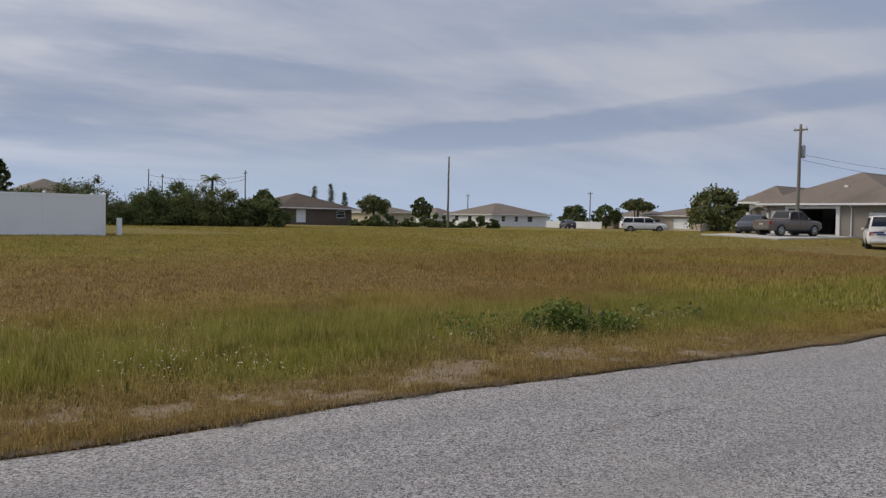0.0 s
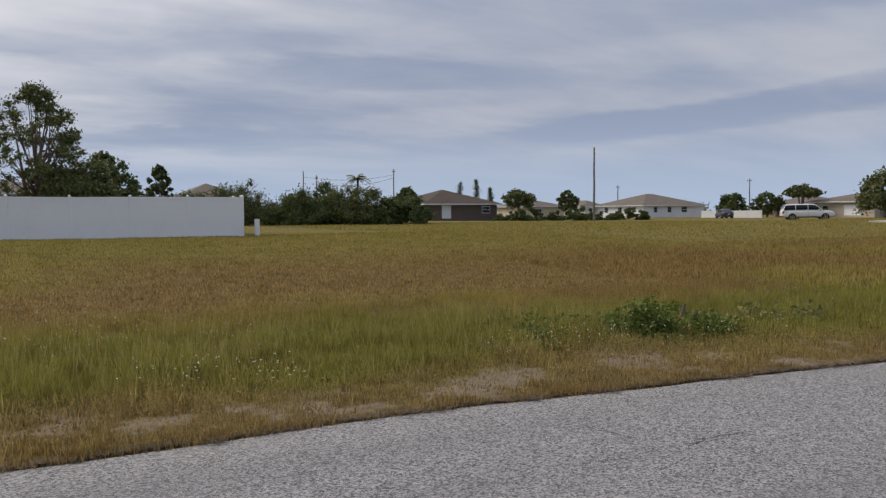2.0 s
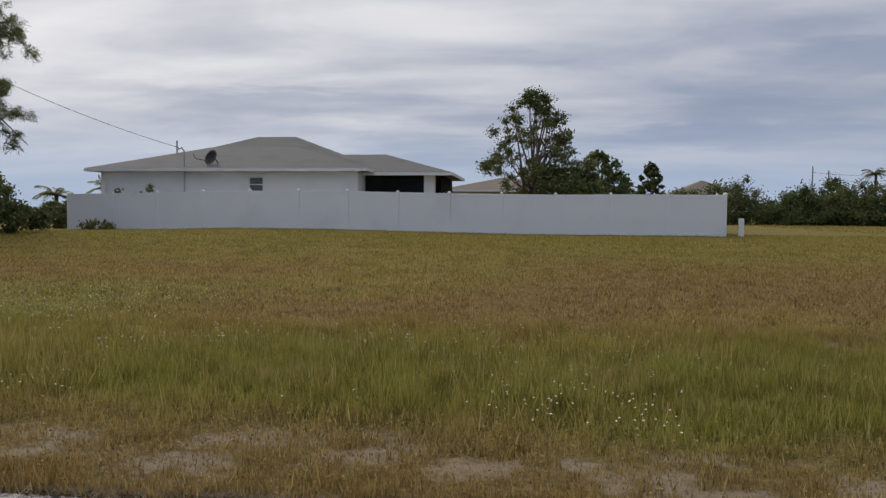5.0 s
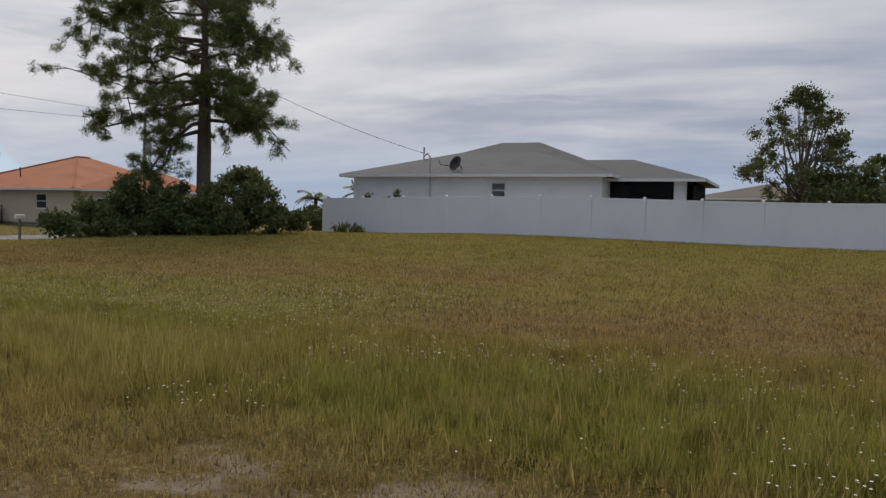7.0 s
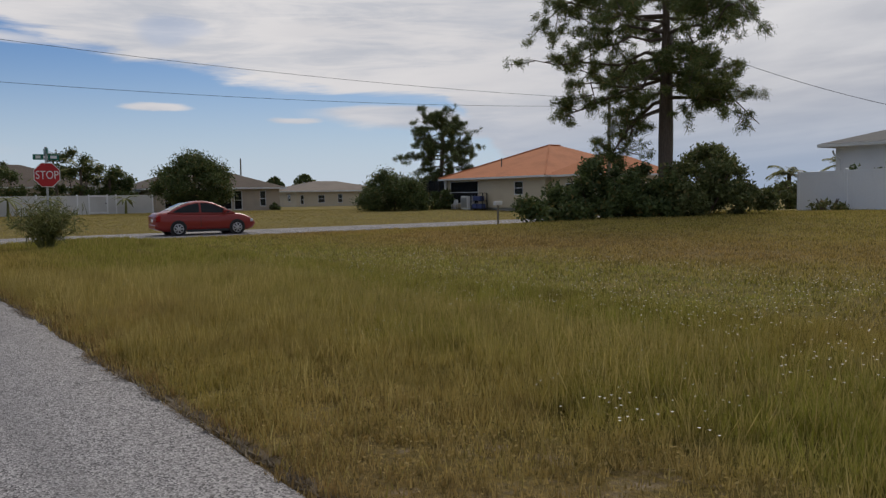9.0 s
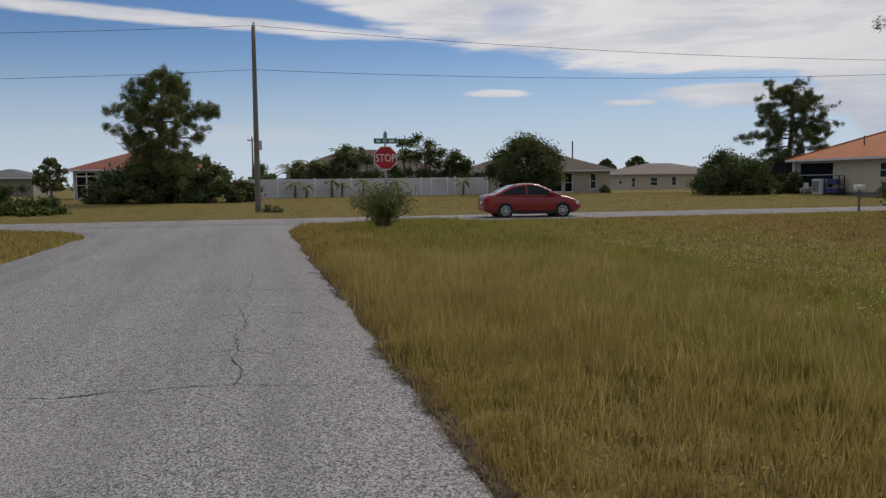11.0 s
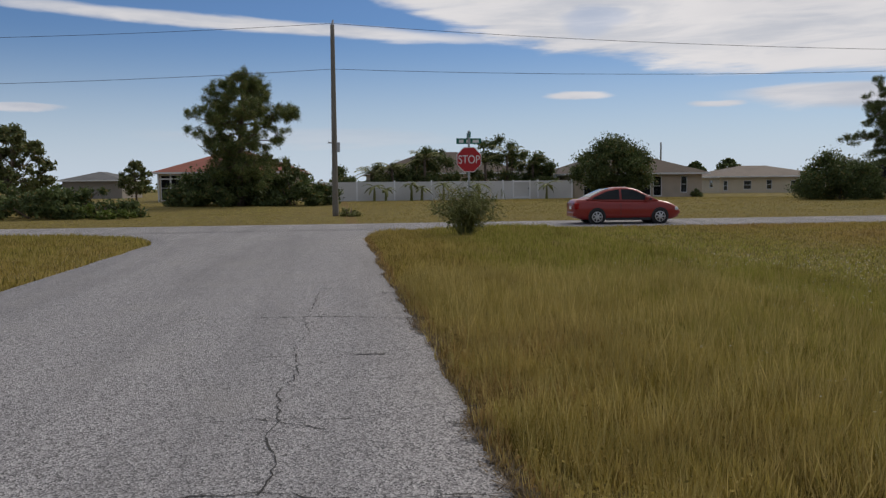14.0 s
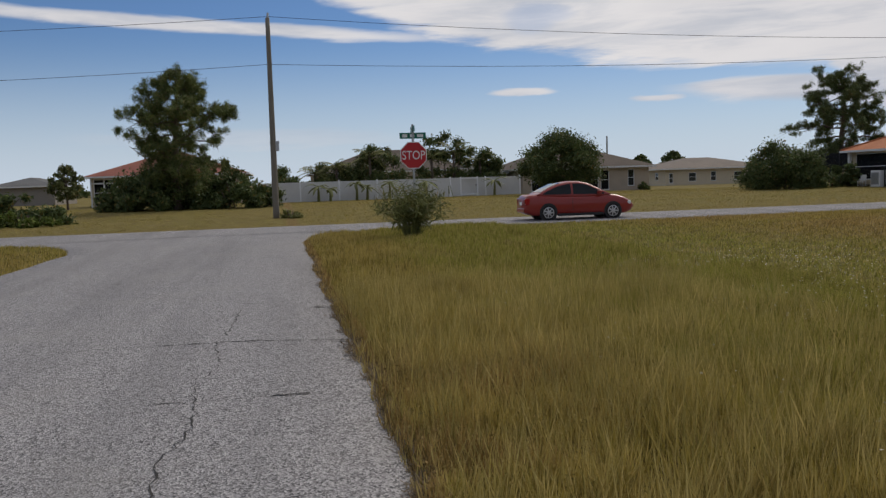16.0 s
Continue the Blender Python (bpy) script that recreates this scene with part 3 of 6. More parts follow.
# ---- houses ----
def wall_mesh(a0, a1, z0, z1, holes, fixed, axis_x, out, thick=0.2):
    """A wall along x (axis_x) or y at the coordinate fixed, its outer face towards out (+1 or -1), with real openings."""
    cuts_a = sorted({a0, a1, *[h[0] for h in holes], *[h[1] for h in holes]})
    cuts_z = sorted({z0, z1, *[h[2] for h in holes], *[h[3] for h in holes]})
    bm = bmesh.new()
    f0, f1 = sorted((fixed, fixed - out * thick))
    for p, q in zip(cuts_a, cuts_a[1:]):
        run = None
        for r, s in zip(cuts_z, cuts_z[1:]):
            hole = any(h[0] - 1e-6 <= p and q <= h[1] + 1e-6 and h[2] - 1e-6 <= r and s <= h[3] + 1e-6 for h in holes)
            if hole:
                continue
            if axis_x:
                box(bm, p, f0, r, q, f1, s)
            else:
                box(bm, f0, p, r, f1, q, s)
    bmesh.ops.remove_doubles(bm, verts=bm.verts, dist=0.0005)
    seen, inner = {}, []
    for f in bm.faces:
        key = tuple(sorted(v.index for v in f.verts))
        seen.setdefault(key, []).append(f)
    for fs in seen.values():
        if len(fs) > 1:
            inner += fs
    if inner:
        bmesh.ops.delete(bm, geom=inner, context="FACES")
    return bm


def window(parent, h, fixed, axis_x, out, rails=1, frame_mat="trim", pane_mat="glass", name="window"):
    a0, a1, z0, z1 = h[:4]
    w = 0.07

    def bx(p, q, r, s, d0, d1):
        f0, f1 = sorted((fixed - out * d0, fixed - out * d1))
        return (p, f0, r, q, f1, s) if axis_x else (f0, p, r, f1, q, s)
    bm = bmesh.new()
    for p, q, r, s in ((a0, a0 + w, z0, z1), (a1 - w, a1, z0, z1), (a0 + w, a1 - w, z0, z0 + w), (a0 + w, a1 - w, z1 - w, z1)):
        box(bm, *bx(p, q, r, s, 0.03, 0.11))
    fr = part(name, bm, M[frame_mat], parent)
    for k in range(rails):
        z = z0 + (z1 - z0) * (k + 1) / (rails + 1)
        part("rail", boxm(*bx(a0 + w, a1 - w, z - 0.025, z + 0.025, 0.04, 0.10)), M[frame_mat], fr)
    part("pane", boxm(*bx(a0 + w, a1 - w, z0 + w, z1 - w, 0.062, 0.07)), M[pane_mat], fr)
    return fr


def hip(parent, x0, x1, y0, y1, ze, zr, mat, over=0.5, fascia="trim", gable=False):
    """A hip roof with eaves, soffit and a pale fascia board round it."""
    x0, x1, y0, y1 = x0 - over, x1 + over, y0 - over, y1 + over
    bm = bmesh.new()
    lo = [bm.verts.new((x, y, ze)) for x, y in ((x0, y0), (x1, y0), (x1, y1), (x0, y1))]
    hi = [bm.verts.new((x, y, ze + 0.12)) for x, y in ((x0, y0), (x1, y0), (x1, y1), (x0, y1))]
    hx, hy = (x1 - x0) / 2, (y1 - y0) / 2
    if hx >= hy:
        r = [bm.verts.new((x0 + hy, y0 + hy, zr)), bm.verts.new((x1 - hy - 0.02, y0 + hy, zr))]
        tops = [(hi[0], hi[1], r[1], r[0]), (hi[1], hi[2], r[1]), (hi[2], hi[3], r[0], r[1]), (hi[3], hi[0], r[0])]
    else:
        r = [bm.verts.new((x0 + hx, y0 + hx, zr)), bm.verts.new((x0 + hx, y1 - hx - 0.02, zr))]
        tops = [(hi[0], hi[1], r[0]), (hi[1], hi[2], r[1], r[0]), (hi[2], hi[3], r[1]), (hi[3], hi[0], r[0], r[1])]
    for t in tops:
        bm.faces.new(t)
    bm.faces.new(lo[::-1])
    for k in range(4):
        bm.faces.new((lo[k], lo[(k + 1) % 4], hi[(k + 1) % 4], hi[k]))
    roof = part("roof", bm, M[mat], parent)
    bm = bmesh.new()
    t = 0.03
    for a in ((x0 - t, y0 - t, x1 + t, y0 - 0.002), (x0 - t, y1 + 0.002, x1 + t, y1 + t), (x0 - t, y0 - 0.002, x0 - 0.002, y1 + 0.002), (x1 + 0.002, y0 - 0.002, x1 + t, y1 + 0.002)):
        box(bm, a[0], a[1], ze - 0.05, a[2], a[3], ze + 0.11)
    part("fascia", bm, M[fascia], roof)
    return roof


SIDES = {"south": (True, -1), "north": (True, 1), "east": (False, 1), "west": (False, -1)}


def walls(parent, x0, x1, y0, y1, z0, z1, mat, holes=None):
    holes = holes or {}
    for side, (ax, out) in SIDES.items():
        fixed = {"south": y0, "north": y1, "east": x1, "west": x0}[side]
        a0, a1 = (x0, x1) if ax else (y0 + 0.2, y1 - 0.2)
        hs = holes.get(side, [])
        part("wall", wall_mesh(a0, a1, z0, z1, hs, fixed, ax, out), M[mat], parent)
        for h in hs:
            kind = h[4] if len(h) > 4 else "window"
            if kind == "window":
                window(parent, h, fixed, ax, out)
            elif kind == "screen":
                window(parent, h, fixed, ax, out, 1, "trim", "screen", "screen_panel")
            elif kind == "door":
                window(parent, h, fixed, ax, out, 2, "trim", "vinyl", "door")
    part("floor_slab", boxm(x0 + 0.2, y0 + 0.2, z0 - 0.3, x1 - 0.2, y1 - 0.2, z0 + 0.05), M["concrete"], parent)


def house(label, x0, x1, y0, y1, z0, ze, zr, wall, roof, holes=None, over=0.55, fascia="trim", name="house"):
    h = base(name, Matrix(), label, "house", "houses round the field")
    walls(h, x0, x1, y0, y1, z0 - 0.25, ze, wall, holes)
    hip(h, x0, x1, y0, y1, ze, zr, roof, over, fascia)
    return h


# white house behind the vinyl fence
H = base("house", Matrix(), "single-storey white house with grey hipped shingle roof behind fence", "house", "houses round the field")
walls(H, -20.4, -6.2, 44.2, 58.0, 0.4, 3.72, "white_wall", {"south": [(-12.15, -11.3, 2.55, 3.42)]})
hip(H, -20.4, -6.2, 44.2, 53.4, 3.72, 5.35, "roof_grey", 0.6)
hip(H, -20.2, -5.9, 46.4, 58.2, 3.75, 6.25, "roof_grey", 0.3)
hip(H, -12.0, -1.8, 45.9, 53.5, 3.58, 4.95, "roof_grey", 0.5)
# porch under the lower roof: post, screens, back wall coloured dark for shaded depth
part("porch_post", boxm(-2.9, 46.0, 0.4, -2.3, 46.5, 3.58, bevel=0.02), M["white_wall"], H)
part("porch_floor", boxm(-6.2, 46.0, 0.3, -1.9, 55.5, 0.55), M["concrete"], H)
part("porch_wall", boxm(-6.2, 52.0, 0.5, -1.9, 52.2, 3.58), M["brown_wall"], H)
part("screen_panel", boxm(-6.18, 46.2, 0.55, -2.92, 46.22, 3.58), M["screen"], H)
part("screen_panel", boxm(-2.0, 46.5, 0.55, -1.98, 52.0, 3.58), M["screen"], H)
part("downpipe", tubem([(-20.45, 44.0, 3.5), (-20.4, 44.05, 3.3), (-20.1, 44.1, 3.05), (-20.08, 44.12, 0.6)], [0.05] * 4, 8), M["trim"], H)
part("vent_pipe", tubem([(-17.4, 47.2, 4.6), (-17.4, 47.2, 5.6)], [0.05, 0.05], 8), M["galv"], H)
part("service_mast", tubem([(-15.6, 44.0, 1.9), (-15.6, 44.0, 4.75), (-15.75, 44.0, 4.95), (-15.95, 44.0, 4.85)], [0.045] * 4, 8), M["galv"], H)
bm = bmesh.new()
bmesh.ops.create_uvsphere(bm, u_segments=24, v_segments=12, radius=0.62)
bmesh.ops.delete(bm, geom=[v for v in bm.verts if v.co.z > -0.35], context="VERTS")
bmesh.ops.translate(bm, vec=(0, 0, 0.5), verts=bm.verts)
dish = part("satellite_dish", bm, M["black_plastic"], H, "dark satellite dish on a bent mast", True)
sol = dish.modifiers.new("thick", "SOLIDIFY")
sol.thickness = 0.02
dish.matrix_basis = look((-14.2, 44.3, 4.42), (-16.5, 40.0, 6.4)) @ pose(0, 0, 0, 180, 0, 0)
part("dish_mast", tubem([(-14.0, 44.7, 3.85), (-14.0, 44.6, 4.25), (-14.15, 44.4, 4.42)], [0.03] * 3, 8), M["black_plastic"], H)
part("dish_arm", tubem([(-14.2, 44.35, 4.2), (-14.9, 43.8, 4.35), (-15.0, 43.75, 4.6)], [0.018] * 3, 6), M["black_plastic"], H)

ORANGE = house("cream house with orange clay tile hipped roof across the street", -62.5, -48.6, 50.6, 66.0, 0.65, 3.0, 6.1, "cream_wall", "roof_orange",
      {"south": [(-61.9, -57.6, 0.75, 2.85, "screen"), (-52.6, -51.4, 1.5, 2.7)], "east": [(53, 54.6, 1.4, 2.7), (58, 60, 0.7, 2.8, "door")]})
hip(ORANGE, -48.55, -43.2, 51.2, 60.0, 2.98, 4.7, "roof_orange", 0.4)
walls(ORANGE, -48.55, -43.2, 51.2, 60.0, 0.4, 2.97, "cream_wall", {"south": [(-46.9, -45.4, 1.2, 2.4)]})
for a, b in (((-63.05, 50.05, 3.16), (-55.55, 57.55, 6.14)), ((-48.05, 50.05, 3.16), (-55.55, 57.55, 6.14)), ((-55.55, 57.55, 6.14), (-55.55, 59.0, 6.14))):
    part("ridge_cap", tubem([a, b], [0.06, 0.06], 8), M["roof_orange"], ORANGE)
part("porch_post", boxm(-62.55, 50.38, 0.4, -62.3, 50.58, 3.0), M["trim"], ORANGE)
part("vent_pipe", tubem([(-56.6, 52.6, 4.0), (-56.6, 52.6, 4.9)], [0.06, 0.06], 8), M["roof_tan"], ORANGE)
CAGE = base("pool_cage", Matrix(), "dark insect-screen pool enclosure beside the orange-roofed house", "pool enclosure")
for y in (51.2, 58.0):
    part("screen_panel", boxm(-70.0, y, 0.55, -62.7, y + 0.02, 3.0), M["screen"], CAGE)
part("screen_panel", boxm(-70.02, 51.2, 0.55, -70.0, 58.02, 3.0), M["screen"], CAGE)
part("screen_roof", boxm(-70.02, 51.2, 3.0, -62.7, 58.02, 3.02), M["screen"], CAGE)
for x in (-70.0, -68.2, -66.4, -64.6):
    part("upright", boxm(x - 0.04, 51.14, 0.4, x + 0.04, 51.19, 3.05), M["black_plastic"], CAGE)
TAN = house("tan house with dark brown hipped roof behind a big tree", -92.0, -78.6, 27.8, 40.6, 0.35, 2.55, 5.2, "tan_wall", "roof_brown",
      {"east": [(28.6, 35.4, 0.45, 2.35, "screen"), (35.6, 36.5, 0.4, 2.35, "screen"), (38.4, 39.1, 0.7, 2.35)]})
walls(TAN, -90.0, -84.0, 22.4, 27.75, 0.1, 2.35, "tan_wall", {"east": [(24.0, 25.4, 1.1, 2.1)]})
hip(TAN, -90.0, -84.0, 22.4, 27.75, 2.35, 3.5, "roof_grey", 0.5)
house("pale yellow house with brown roof beyond the lawns", -112.0, -101.0, 53.4, 68.0, 0.35, 2.35, 3.9, "cream_wall", "roof_tan",
      {"south": [(-109, -107.6, 1.0, 2.0), (-104, -103, 1.0, 2.0)], "east": [(53.9, 54.5, 0.6, 1.9), (56.6, 57.7, 0.75, 1.9), (59.7, 60.5, 0.75, 2.0), (63.0, 64.4, 0.8, 1.9)]}, name="house")
house("house with brown tile roof behind a white fence", -111.0, -97.0, 9.0, 27.0, 0.35, 3.0, 5.8, "tan_wall", "roof_brown", {"east": [(11, 12.5, 1.1, 2.3), (17, 18.5, 1.1, 2.3)]})
RED = house("cream house with red tile roof and screened porch behind shrubs", -98.0, -84.0, -12.0, 1.7, 0.35, 3.05, 5.75, "cream_wall", "roof_red",
      {"east": [(-11.8, -9.9, 0.4, 2.9, "screen"), (-6, -4.5, 1.1, 2.3)], "south": [(-96, -90, 0.5, 2.7, "screen")]})
for y in (-12.05, -10.9, -9.8):
    part("porch_post", boxm(-83.98, y, 0.2, -83.86, y + 0.12, 3.05), M["trim"], RED)
part("porch_beam", boxm(-83.98, -12.05, 2.45, -83.88, -9.7, 2.58), M["trim"], RED)
house("distant house with grey shingle roof", -132.0, -120.0, -32.0, -24.2, 0.35, 2.75, 4.1, "grey_wall", "roof_grey")

# garage house at the far corner
G = base("house", Matrix(), "grey-brown house with tan hipped roof and open garage", "house", "houses round the field")
walls(G, 64.6, 82.0, 26.0, 36.6, 0.6, 3.22, "grey_wall",
      {"west": [(30.9, 34.85, 0.85, 2.9, "open"), (35.3, 36.4, 0.85, 2.75, "door")], "north": [(68, 69.5, 1.4, 2.7)], "south": [(70, 72, 1.4, 2.7)]})
walls(G, 66.8, 80.0, 36.65, 39.4, 0.6, 3.25, "grey_wall", {"west": [(37.5, 38.6, 0.75, 2.8, "door")]})
hip(G, 64.6, 82.0, 26.0, 36.9, 3.22, 6.05, "roof_tan", 0.6)
hip(G, 65.4, 80.0, 35.7, 39.2, 3.40, 4.95, "roof_tan", 0.5)
part("roof_vent", boxm(67.0, 31.2, 4.55, 67.3, 31.5, 4.85, bevel=0.02), M["trim"], G)
for y0, y1, z0, z1 in ((30.6, 30.9, 0.7, 3.12), (34.85, 35.1, 0.7, 3.12), (30.9, 34.85, 2.9, 3.12)):
    part("garage_trim", boxm(64.5, y0, z0, 64.597, y1, z1), M["trim"], G)
part("garage_back_wall", boxm(71.0, 30.2, 0.65, 71.2, 35.2, 3.2), M["grey_wall"], G)
part("garage_floor", boxm(64.4, 30.7, 0.65, 71.0, 35.0, 0.84), M["concrete"], G)
for k, (y, z, w, h, mt) in enumerate(((31.1, 0.84, 0.7, 1.6, "tan_wall"), (32.0, 0.84, 0.6, 0.8, "blue"), (33.8, 0.84, 0.8, 1.3, "brown_wall"))):
    tagged(link("storage_box", boxm(69.8, y, z, 70.6, y + w, z + h, bevel=0.02), M[mt]), "stored box standing in the open garage", "box", "boxes in the garage")
# arched entry
bm = bmesh.new()
for y in (37.2 - 0.3, 39.1 - 0.3):
    box(bm, 65.3, y, 0.6, 65.6, y + 0.3, 2.6)
for k in range(10):
    a0, a1 = math.pi * k / 10, math.pi * (k + 1) / 10
    ys = [38.0 - 0.8 * math.cos(a) for a in (a0, a1)]
    zs = [2.6 + 0.45 * math.sin(a) for a in (a0, a1)]
    v = [bm.verts.new(c) for c in ((65.3, ys[0], zs[0]), (65.3, ys[1], zs[1]), (65.3, ys[1], 3.35), (65.3, ys[0], 3.35),
                                   (65.6, ys[0], zs[0]), (65.6, ys[1], zs[1]), (65.6, ys[1], 3.35), (65.6, ys[0], 3.35))]
    for f in ((0, 1, 2, 3), (7, 6, 5, 4), (0, 4, 5, 1)):
        bm.faces.new([v[i] for i in f])
part("entry_arch", bm, M["trim"], G)
part("gutter_pipe", tubem([(64.05, 29.7, 3.2), (64.5, 29.7, 2.95), (64.5, 29.7, 0.75), (64.1, 29.6, 0.62)], [0.05] * 4, 8), M["trim"], G)
bm = bmesh.new()
rows = []
for x in np.arange(52.5, 64.41, 0.85):
    y1 = 36.2 - 0.10 * (64.4 - x)
    rows.append([bm.verts.new((x, y, land1(x, y) + dz)) for y, dz in ((29.0, -0.1), (29.0, 0.09), (31.4, 0.10), (33.8, 0.10), (y1, 0.09), (y1, -0.1))])
for p, q in zip(rows, rows[1:]):
    for k in range(5):
        bm.faces.new((p[k], q[k], q[k + 1], p[k + 1]))
bm.faces.new(rows[0])
drive = part("driveway", bm, M["concrete"], None)
tagged(drive, "pale concrete driveway in front of the garage", "driveway", kind="structure")

house("low brown house with dark hipped roof behind bushes", 53.0, 64.5, 101.0, 113.0, 0.7, 2.75, 5.0, "brown_wall", "roof_brown",
      {"south": [(55.5, 57, 0.8, 2.6, "door"), (62, 63.4, 1.5, 2.5)], "west": [(104, 105.4, 1.5, 2.5)]})
house("long white house with pale tan hipped roof beyond the field", 106.5, 122.0, 117.0, 131.0, 0.6, 2.6, 5.0, "white_wall", "roof_tan",
      {"south": [(109, 110, 1.3, 2.4), (112.5, 113.5, 1.3, 2.4), (116, 117.5, 1.3, 2.4)], "west": [(119, 120.2, 1.3, 2.4), (123, 124.2, 1.3, 2.4), (127, 128.2, 1.3, 2.4)]})
house("white garage wing beside a long white house", 104.0, 109.0, 131.2, 141.0, 0.6, 2.5, 3.9, "white_wall", "roof_tan", {"west": [(133, 135, 1.0, 2.2)]})
house("tan house with low brown roof far off", 118.0, 130.0, 90.0, 99.0, 0.6, 2.5, 3.9, "tan_wall", "roof_tan", {"west": [(92, 93.4, 1.1, 2.2)]})
house("tan house with shallow roof and pale doors far off", 113.0, 126.0, 75.5, 86.5, 0.6, 2.7, 4.2, "tan_wall", "roof_tan", {"west": [(77.5, 80.5, 0.7, 2.3, "door"), (83, 84.2, 1.1, 2.2)]})
house("small cream house far beyond the field", 86.0, 95.0, 126.0, 136.0, 0.6, 2.6, 4.0, "cream_wall", "roof_tan", {"south": [(88, 90, 0.9, 2.2)]})
house("house with tan hipped roof behind bushes", 18.2, 25.2, 90.0, 98.0, 0.6, 3.2, 5.1, "tan_wall", "roof_tan")
house("house with a tan roof beyond the fenced garden", -3.5, 5.5, 66.0, 77.0, 0.6, 3.2, 4.5, "tan_wall", "roof_tan")

# ---- fences ----
def fence(pts, height, mat, label, bay=2.44, post_mat=None):
    f = base("vinyl_fence", Matrix(), label, "fence", kind="structure")
    for (x0, y0), (x1, y1) in zip(pts, pts[1:]):
        L = math.hypot(x1 - x0, y1 - y0)
        n = max(1, round(L / bay))
        ang = math.degrees(math.atan2(y1 - y0, x1 - x0))
        panel_mesh = post_mesh = cap_mesh = top_mesh = low_mesh = None
        w = L / n
        for i in range(n + 1):
            px, py = x0 + (x1 - x0) * i / n, y0 + (y1 - y0) * i / n
            z = land1(px, py) - 0.02
            if post_mesh is None:
                post = part("post", boxm(-0.064, -0.064, -0.3, 0.064, 0.064, height + 0.04, bevel=0.006), M[post_mat or mat], f)
                bm = bmesh.new()
                bmesh.ops.create_cone(bm, segments=4, radius1=0.105, radius2=0.0, depth=0.07, cap_ends=True)
                bmesh.ops.rotate(bm, cent=(0, 0, 0), matrix=Matrix.Rotation(radians(45), 3, "Z"), verts=bm.verts)
                bmesh.ops.translate(bm, vec=(0, 0, height + 0.075), verts=bm.verts)
                c = part("post_cap", bm, M[post_mat or mat], post)
                post_mesh, cap_mesh = post.data, c.data
            else:
                post = new("post", post_mesh)
                post.parent = f
                c = new("post_cap", cap_mesh)
                c.parent = post
            post.matrix_basis = pose(px, py, z, 0, 0, ang)
            if i == n:
                break
            qx, qy = x0 + (x1 - x0) * (i + 1) / n, y0 + (y1 - y0) * (i + 1) / n
            z2 = land1(qx, qy) - 0.02
            tilt = -math.degrees(math.atan2(z2 - z, w))
            m = pose(px, py, z, 0, 0, ang) @ pose(0, 0, 0, 0, tilt, 0)
            if panel_mesh is None:
                bm = bmesh.new()
                nb = 15
                bw = (w - 0.12) / nb
                for k in range(nb):
                    box(bm, 0.06 + k * bw + 0.002, -0.040, 0.1, 0.06 + (k + 1) * bw - 0.002, 0.040, height - 0.06)
                box(bm, 0.06, -0.036, 0.1, w - 0.06, 0.036, height - 0.06)
                panel = part("panel", bm, M[mat], f)
                top = part("top_rail", boxm(0.06, -0.05, height - 0.12, w - 0.06, 0.05, height, bevel=0.004), M[mat], panel)
                low = part("bottom_rail", boxm(0.06, -0.05, 0.03, w - 0.06, 0.05, 0.17, bevel=0.004), M[mat], panel)
                panel_mesh, top_mesh, low_mesh = panel.data, top.data, low.data
            else:
                panel = new("panel", panel_mesh)
                panel.parent = f
                for nm, dm in (("top_rail", top_mesh), ("bottom_rail", low_mesh)):
                    r = new(nm, dm)
                    r.parent = panel
            panel.matrix_basis = m
    return f


fence([(-19.98, 40.24), (11.15, 37.62)], 1.83, "vinyl", "tall solid white vinyl privacy fence along the field")
fence([(11.15, 37.75), (12.6, 56.0)], 1.83, "vinyl", "white vinyl privacy fence returning along the garden")
fence([(-19.98, 40.4), (-21.6, 60.0)], 1.83, "vinyl", "white vinyl privacy fence beside the neighbour's trees")
FAR_FENCE = fence([(-75.45, 3.4), (-77.75, 27.2)], 1.72, "vinyl_far", "grey-white vinyl fence round a back garden", 3.35, "vinyl")
gate = new("garden_gate")
gate.parent = FAR_FENCE
gate.matrix_basis = pose(-77.14, 21.3, land1(-77.1, 22.0), 0, 0, 95.5)
for a in ((0.0, -0.09, 0.0, 0.14, -0.02, 1.78), (1.62, -0.09, 0.0, 1.76, -0.02, 1.78), (0.14, -0.08, 1.58, 1.62, -0.03, 1.72), (0.14, -0.08, 0.08, 1.62, -0.03, 0.22)):
    part("gate_frame", boxm(*a, bevel=0.008), M["vinyl"], gate)
part("gate_latch", boxm(1.50, -0.12, 0.95, 1.60, -0.085, 1.05, bevel=0.008), M["black_plastic"], gate)
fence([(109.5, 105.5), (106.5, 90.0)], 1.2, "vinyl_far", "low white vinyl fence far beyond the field")

